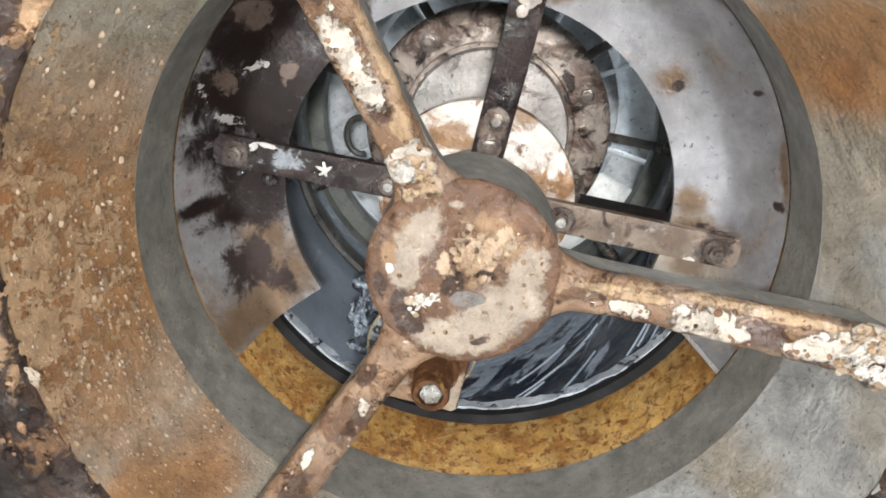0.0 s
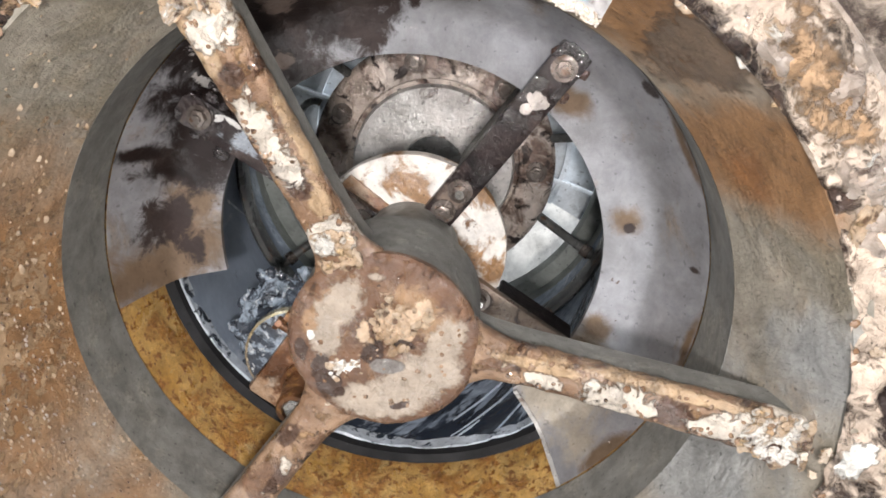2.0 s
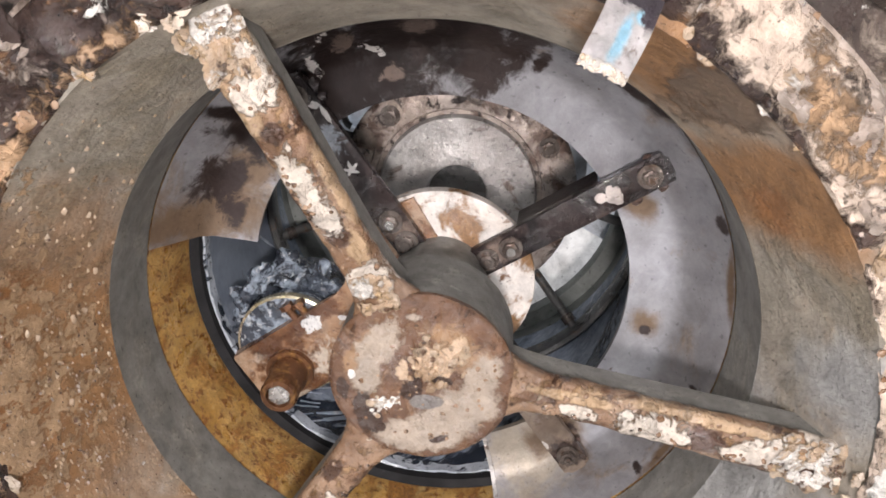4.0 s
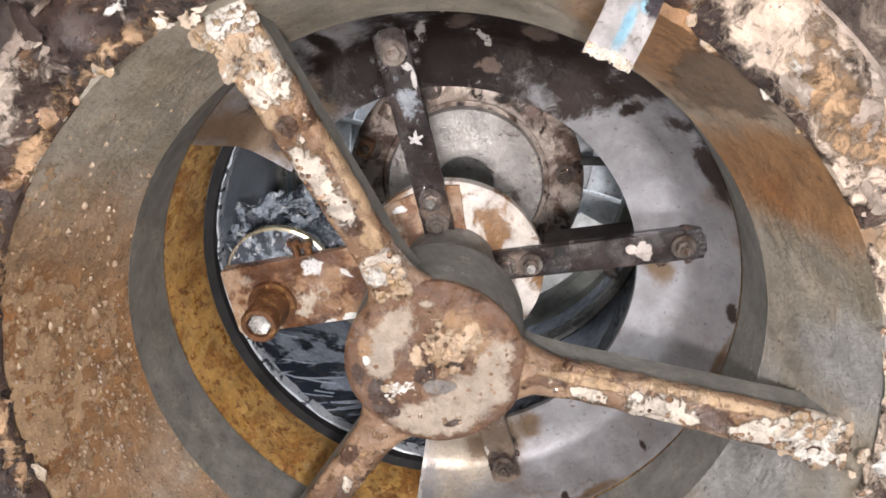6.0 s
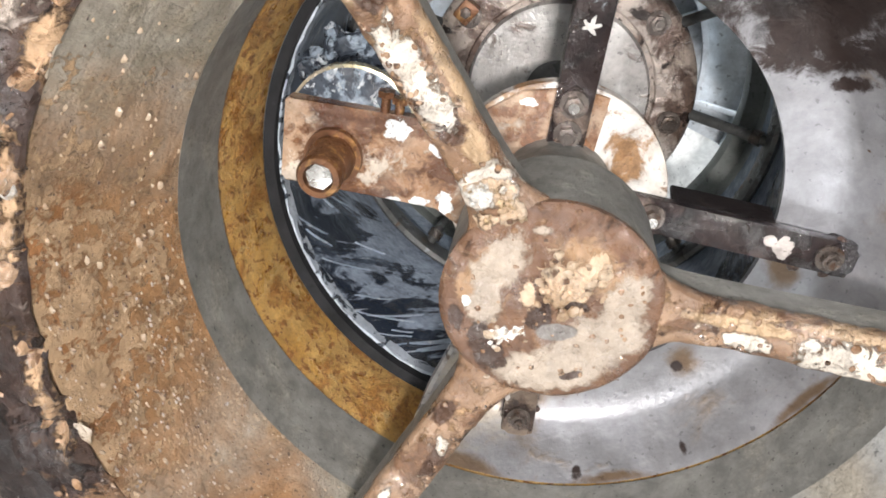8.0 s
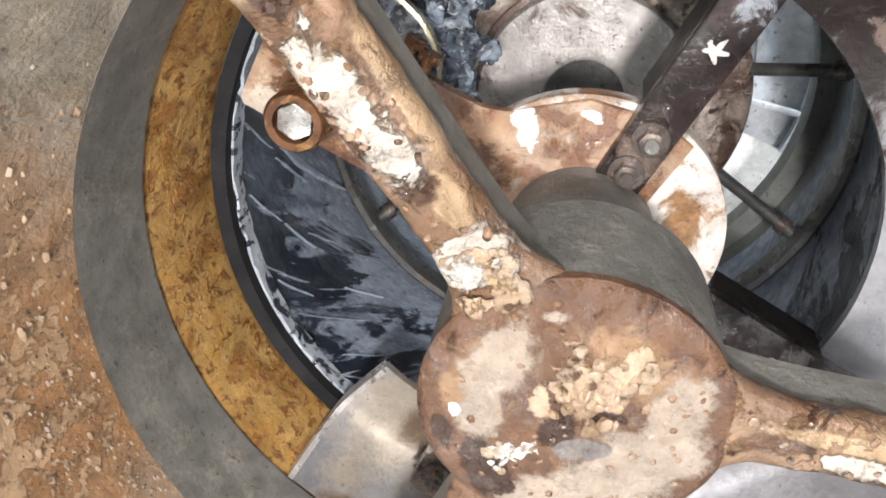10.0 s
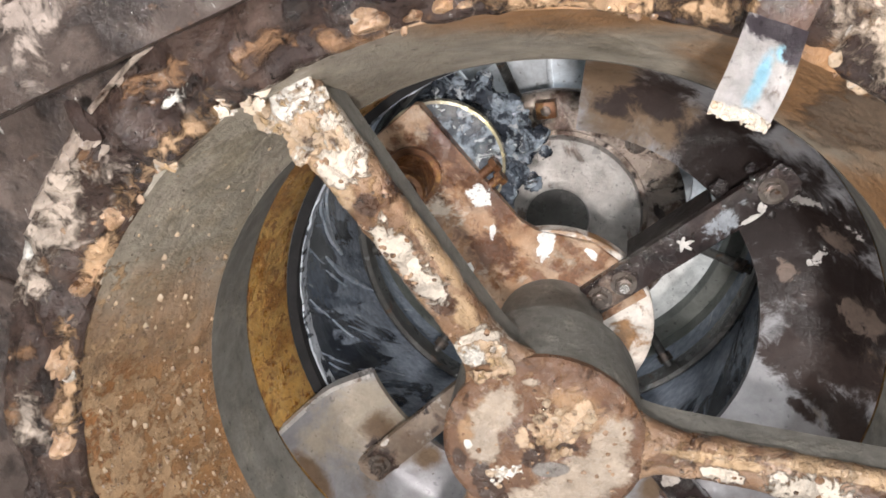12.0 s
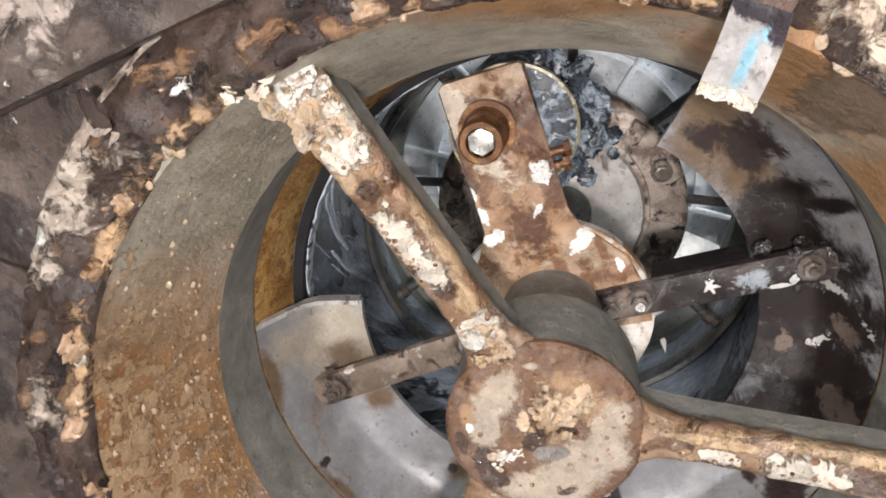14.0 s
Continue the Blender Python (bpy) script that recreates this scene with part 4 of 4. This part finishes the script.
def carrier():
    c = thing("roller_carrier", "turning carrier with oily links, scraper plates and a rusty crank", "mill rotor")
    part("centre_disc", turned([(0.101, -0.2035), (0.1015, -0.206), (0.1015, -0.216), (0.04, -0.218), (0.02, -0.218), (0.02, -0.2025), (0.099, -0.2025)], segments=90), M_DISC, c, "white painted centre disc with brown spots")
    part("spindle", rod((0, 0, -0.215), (0, 0, -0.090), 0.052, 48), M_WEB, c, "grey spindle under the hub")
    part("scraper_plate", plate_sector(-27.4, 217.2), M_PLATE, c, "grey steel scraper plate with rust and black grease")
    fold = bmesh.new()
    line = [(0.203, -0.2025), (0.224, -0.1995), (0.246, -0.1945), (0.258, -0.185), (0.274, -0.157), (0.2875, -0.1305)]
    rows = []
    for r, z in line:
        x, y = polar(r, -27.4)
        u = Vector((math.sin(radians(27.4)), math.cos(radians(27.4)), 0))
        at = Vector((x, y, z))
        rows.append([fold.verts.new(at + u * d + Vector((0, 0, e))) for d, e in ((-0.0012, 0.0025), (0.0035, 0.0025), (0.0035, -0.006), (-0.0012, -0.012))])
    for p, q in zip(rows, rows[1:]):
        for k in range(4):
            fold.faces.new((p[k], p[(k + 1) % 4], q[(k + 1) % 4], q[k]))
    fold.faces.new(rows[0])
    fold.faces.new(rows[-1][::-1])
    part("folded_edge", fold, M_CAP, c, "pale folded edge of the scraper plate")
    part("milk_skin", turned([(0.2648, -0.226), (0.2605, -0.36), (0.2590, -0.500), (0.2610, -0.500), (0.2625, -0.36), (0.2668, -0.226)], 196, 259, segments=50, wobble=0.0008, scale=18), M_SKIN, c, "blue grey milky skin pushed round by the roller")
    for a, w in ((172.3, 0.0165), (81.0, 0.0165), (-5.0, 0.0165)):
        t = pose(0, 0, 0, 0, 0, a)
        bm = box((0.218, 2 * w, 0.012), pose(0.046 + 0.109, 0, -0.1875, 0, -5.0, 0), 0.0026, 2)
        bmesh.ops.transform(bm, matrix=t, verts=bm.verts)
        # upright strip, coloured black for the shade along the link's side
        leg = box((0.092, 0.005, 0.036), pose(0.151, w - 0.0030, -0.2105, 0, -5.0, 0), 0.001, 1)
        bmesh.ops.transform(leg, matrix=t, verts=leg.verts)
        m = M_LINKPALE if a < 0 else M_LINK
        link = part("link", bm, m, c, "stained pale steel link bar" if a < 0 else "oily dark link bar")
        part("leg", leg, M_LINKSHADE, link, "black upright strip for the shaded side of the link")
        for r, bright in ((0.060, False), (0.088, True), (0.243, False)):
            x, y = polar(r, a)
            bolt(link, x, y, -0.180 + (r - 0.159) * 0.087, 0.0085, bright)
        x, y = polar(0.252, a)
        part("end_boss", rod((x, y, -0.194), (x, y, -0.172), 0.016, 24), m, link)
    random.seed(17)
    for a, n, m, tip in ((172.3, 44, M_GREASE, "black grease flecked with white"), (-5.0, 20, M_SOOT, "brown grease flecked with white"), (81.0, 9, M_SOOT, "brown grease flecked with white")):
        spots = []
        for i in range(n):
            x, y = polar(random.gauss(0.243, 0.011), a + random.gauss(0, 3.2))
            spots.append((x, y, -0.182 + random.uniform(-0.004, 0.006), random.uniform(0.002, 0.007)))
        tagged(part("grease", lumps(spots, 3.0 + a, flat=0.6), m, c, tip), kind="stuff")
    # the crank plate with its nut, and the roller beneath
    t = pose(0, 0, 0, 0, 0, -98.0)
    outline = [(0.254, -0.043), (0.250, -0.047), (0.105, -0.046), (0.088, -0.052), (0.070, -0.068), (0.045, -0.088), (0.0, -0.0985),
               (-0.03, -0.094), (-0.02, 0.06), (0.0, 0.0985), (0.045, 0.082), (0.080, 0.050), (0.105, 0.036), (0.250, 0.036), (0.255, 0.031)]
    bm = slab(outline, -0.2105, -0.1985, 0.0015)
    bmesh.ops.transform(bm, matrix=t, verts=bm.verts)
    crank = part("crank_plate", bm, M_CRANK, c, "rusty crank plate with flaking white paint")
    x, y = polar(0.205, -97.5)
    part("washer", rod((x, y, -0.199), (x, y, -0.191), 0.027, 36), M_NUT, crank)
    bm = turned([(0.0215, -0.192), (0.022, -0.180), (0.0195, -0.176), (0.0205, -0.145), (0.0185, -0.142), (0.0135, -0.142), (0.0130, -0.152), (0.0130, -0.190)], segments=40)
    bmesh.ops.transform(bm, matrix=pose(x, y, 0), verts=bm.verts)
    nut = part("nut", bm, M_NUT, crank, "tall rusty round nut")
    part("stud_end", hexagon(0.0128, -0.188, -0.1445, x, y, 12), M_BRIGHT, nut, "bright hexagon stud end")
    for px, py in ((0.150, -0.056), (0.163, -0.060)):      # two small screws in the crank's edge
        v = t @ Vector((px, py, -0.204))
        u = t @ Vector((px, -0.044, -0.204))
        part("edge_screw", rod(u, v, 0.0045, 12), M_NUT, crank)
        e = v + (v - u).normalized() * 0.006
        part("screw_head", rod(v, e, 0.008, 6), M_NUT, crank)
    random.seed(5)
    x, y = polar(0.194, -103.5)
    bm = turned([(0.052, -0.2115), (0.060, -0.214), (0.060, -0.330), (0.02, -0.330), (0.02, -0.2115)], segments=60)
    bmesh.ops.transform(bm, matrix=pose(x, y, 0), verts=bm.verts)
    roller = part("roller", bm, M_MILK, c, "dark roller wet with milky liquid")
    bm = turned([(0.0598, -0.2125), (0.0625, -0.2135), (0.0628, -0.222), (0.0603, -0.2235)], segments=60)
    bmesh.ops.transform(bm, matrix=pose(x, y, 0), verts=bm.verts)
    part("brass_band", bm, M_BRASS, roller, "milky brass band")
    spots = []
    for i in range(170):
        b = random.uniform(-190, 30)          # round the roller, thickest ahead of it
        d = 0.066 + abs(random.gauss(0, 0.012 if -150 < b < -60 else 0.004))
        px, py = x + d * math.cos(radians(-103.5 + b)), y + d * math.sin(radians(-103.5 + b))
        if math.hypot(px, py) < 0.255:
            spots.append((px, py, random.uniform(-0.262, -0.240), random.uniform(0.004, 0.011)))
    tagged(part("foam", lumps(spots, 31.0, flat=0.9), M_MILK, c, "milky foam heaped before the roller"), kind="stuff")
    return c


def wheel():
    w = thing("rod_wheel", "turning wheel of brown disc, rods and black rim under the mill", "wheel")
    part("bearing_cap", turned([(0.109, -0.498), (0.112, -0.502), (0.112, -0.530), (0.02, -0.530), (0.02, -0.506), (0.040, -0.506), (0.0425, -0.497), (0.046, -0.496), (0.054, -0.498)], segments=80), M_CAP, w, "grey steel bearing cap")
    part("shaft_end", rod((0, 0, -0.60), (0, 0, -0.503), 0.041, 40), M_RIM, w, "dark round shaft end")
    part("disc", turned([(0.166, -0.510), (0.169, -0.514), (0.169, -0.532), (0.10, -0.534), (0.10, -0.510), (0.118, -0.510), (0.120, -0.507), (0.160, -0.507)], segments=90), M_WHEEL, w, "brown stained wheel disc")
    part("rim", turned([(0.247, -0.446), (0.249, -0.438), (0.254, -0.435), (0.259, -0.440), (0.259, -0.462), (0.249, -0.466)], segments=110), M_RIM, w, "black wheel rim")
    for k in range(9):
        a = 1.5 + 40 * k
        x0, y0 = polar(0.160, a)
        x1, y1 = polar(0.254, a)
        r = part("spoke_rod", rod((x0, y0, -0.520), (x1, y1, -0.458), 0.0065, 14), M_RIM, w)
        x2, y2 = polar(0.235, a)
        x3, y3 = polar(0.245, a)
        part("collar", rod((x2, y2, -0.4705), (x3, y3, -0.464), 0.0095, 14), M_BOLT, r)
    random.seed(3)
    for k in range(7):
        x, y = polar(0.143, 25 + 51.4 * k)
        bolt(w, x, y, -0.506, 0.010)
    wheel_fittings(w)
    return w


def wheel_fittings(w):
    """Small rusty fittings on the brown disc."""
    x, y = polar(0.150, -131)
    lug = part("lug", box((0.022, 0.026, 0.022), pose(x, y, -0.497, 0, 0, -131), 0.003), M_NUT, w, "rusty square lug")
    part("lug_screw", hexagon(0.007, -0.487, -0.482, x, y), M_BOLT, lug)
    x, y = polar(0.176, -172)
    part("hook", turned_hook(x, y, -0.505, -172), M_RIM, w, "bent steel hook")
    x, y = polar(0.145, 205)
    part("clamp", box((0.034, 0.020, 0.020), pose(x, y, -0.498, 0, 0, 215), 0.004), M_WHEEL, w, "worn clamp block")


def turned_hook(x, y, z, a):
    bm = bmesh.new()
    rings = []
    for i in range(15):
        f = radians(-100 + 200 * i / 14)
        c, n = Vector((0.020 * math.cos(f), 0.026 * math.sin(f), 0)), Vector((math.cos(f), math.sin(f), 0))
        rings.append([bm.verts.new(c + n * 0.005 * math.cos(g) + Vector((0, 0, 0.006 * math.sin(g)))) for g in [k * math.pi / 4 for k in range(8)]])
    for p, q in zip(rings, rings[1:]):
        for k in range(8):
            bm.faces.new((p[k], p[(k + 1) % 8], q[(k + 1) % 8], q[k]))
    bm.faces.new(rings[0])
    bm.faces.new(rings[-1][::-1])
    bmesh.ops.transform(bm, matrix=pose(x, y, z, 0, 0, a), verts=bm.verts)
    return bm


def casting():
    c = thing("lower_casting", "pale blue grey casting with raised ribs under the wheel", "casting")
    part("casting_plate", turned([(0.44, -0.662), (0.10, -0.662), (0.10, -0.690), (0.44, -0.690)], -25, 285, segments=96), M_CAST, c)
    for r in (0.195, 0.262):
        part("ring_rib", turned([(r, -0.6615), (r, -0.650), (r + 0.008, -0.650), (r + 0.008, -0.6615)], -25, 285, segments=90), M_CAST, c)
    for k in range(8):
        a = -14 + 36.3 * k
        x0, y0 = polar(0.12, a)
        x1, y1 = polar(0.33, a)
        p, q = Vector((x0, y0, -0.655)), Vector((x1, y1, -0.655))
        bm = box(((q - p).length, 0.008, 0.012), pose(*((p + q) / 2), 0, 0, a), 0.002)
        part("rib", bm, M_CAST, c)
    return c


def tag_strip():
    t = thing("tag_strip", "dirty white and blue plastic strip hanging over the rim", "plastic strip")
    bm = bmesh.new()
    rows = []
    for i in range(15):
        f = i / 14
        row = []
        for k in range(7):
            g = k / 6 - 0.5
            x = 0.031 * g
            y = -0.049 * f
            z = 0.004 * math.sin(f * 3) + 0.002 * noise.noise(Vector((x * 90, y * 90, 0)))
            row.append(bm.verts.new((x, y + (0.004 * noise.noise(Vector((k * 1.3, 0, 2))) if i == 14 else 0), z)))
        rows.append(row)
    for i in range(14):
        for k in range(6):
            bm.faces.new((rows[i][k], rows[i][k + 1], rows[i + 1][k + 1], rows[i + 1][k]))
    bmesh.ops.solidify(bm, geom=bm.faces[:], thickness=0.004)
    strip = part("strip", bm, M_TAG, t)
    strip.matrix_basis = pose(0.1145, 0.332, 0.110, -6, 4, -20)
    random.seed(41)
    crumbs = [(random.uniform(-0.015, 0.015), -0.046 + random.uniform(-0.004, 0.002), 0.002, random.uniform(0.0005, 0.0017)) for i in range(44)]
    crumb = part("crumb", lumps(crumbs, 6.0, flat=0.7), M_FLAKE, t, "white crumbs on the strip's torn end")
    crumb.matrix_basis = pose(0.1145, 0.332, 0.110, -6, 4, -20)
    tagged(crumb, kind="stuff")
    bm = box((0.030, 0.05, 0.028), pose(0.124, 0.353, 0.090, 0, 0, -20), 0.004)
    part("bracket", bm, M_SOOT, t, "sooty bracket that holds the strip")
    return t


def drip_pan():
    p = thing("drip_pan", "plain white drip pan on the floor", "pan")
    part("pan", box((0.9, 0.9, 0.02), pose(0.25, -0.15, -0.80), 0.005), M_PAN, p)
    part("pan_stand", box((0.5, 0.5, 0.19), pose(0.25, -0.15, -0.905), 0.01), M_SHELF, p)


def milk_drop(at, size):
    d = thing("milk_drop", "falling white drop of milky liquid", "drop", "drops", at=at)
    bm = bmesh.new()
    bmesh.ops.create_uvsphere(bm, u_segments=12, v_segments=10, radius=1.0)
    for v in bm.verts:
        taper = 1.0 if v.co.z < 0 else 1 - 0.75 * v.co.z
        v.co = Vector((v.co.x * size * taper, v.co.y * size * taper, v.co.z * size * (2 if v.co.z < 0 else 7)))
    part("drop", bm, M_DROP, d)
    return d


hall()
HOUSING = housing()
deck()
stand()
edge_bar("frame_bar", "greasy dark steel frame bar beside the funnel", (-0.52, 0.24), (-0.10, 0.395), 0.078, 0.05, 0.05, M_DECK)
edge_bar("frame_bar", "greasy dark steel frame bar beside the funnel", (0.16, 0.40), (0.60, 0.22), 0.078, 0.05, 0.05, M_DECK)
spider()
CARRIER = carrier()
WHEEL = wheel()
casting()
drip_pan()
tag_strip()


DROPS = [(milk_drop((x, y, z), s), x, y, z, t) for x, y, z, s, t in ((-0.060, -0.112, -0.052, 0.0028, 1.38), (-0.045, -0.118, -0.052, 0.0022, 1.40), (0.105, 0.0, -0.056, 0.003, 13.86))]


def motions():
    for ob, x, y, z, start in DROPS:          # each hangs under an arm, lets go, and comes to rest in the pan
        rows = [(0.0, pose(x, y, z)), (start, pose(x, y, z))]
        for k in range(1, 5):
            rows.append((start + 0.1 * k, pose(x, y, max(z - 4.9 * (0.1 * k) ** 2, -0.785))))
        rows = [r for r in rows if r[0] < 14.0] + [(14.0, pose(x, y, z - 4.9 * (14.0 - start) ** 2 if start > 13 else -0.785))]
        walk(ob, rows)
    for ob in (CARRIER, WHEEL):
        walk(ob, [(t, pose(0, 0, 0, 0, 0, -11.13 * t)) for t in range(0, 15)])


motions()
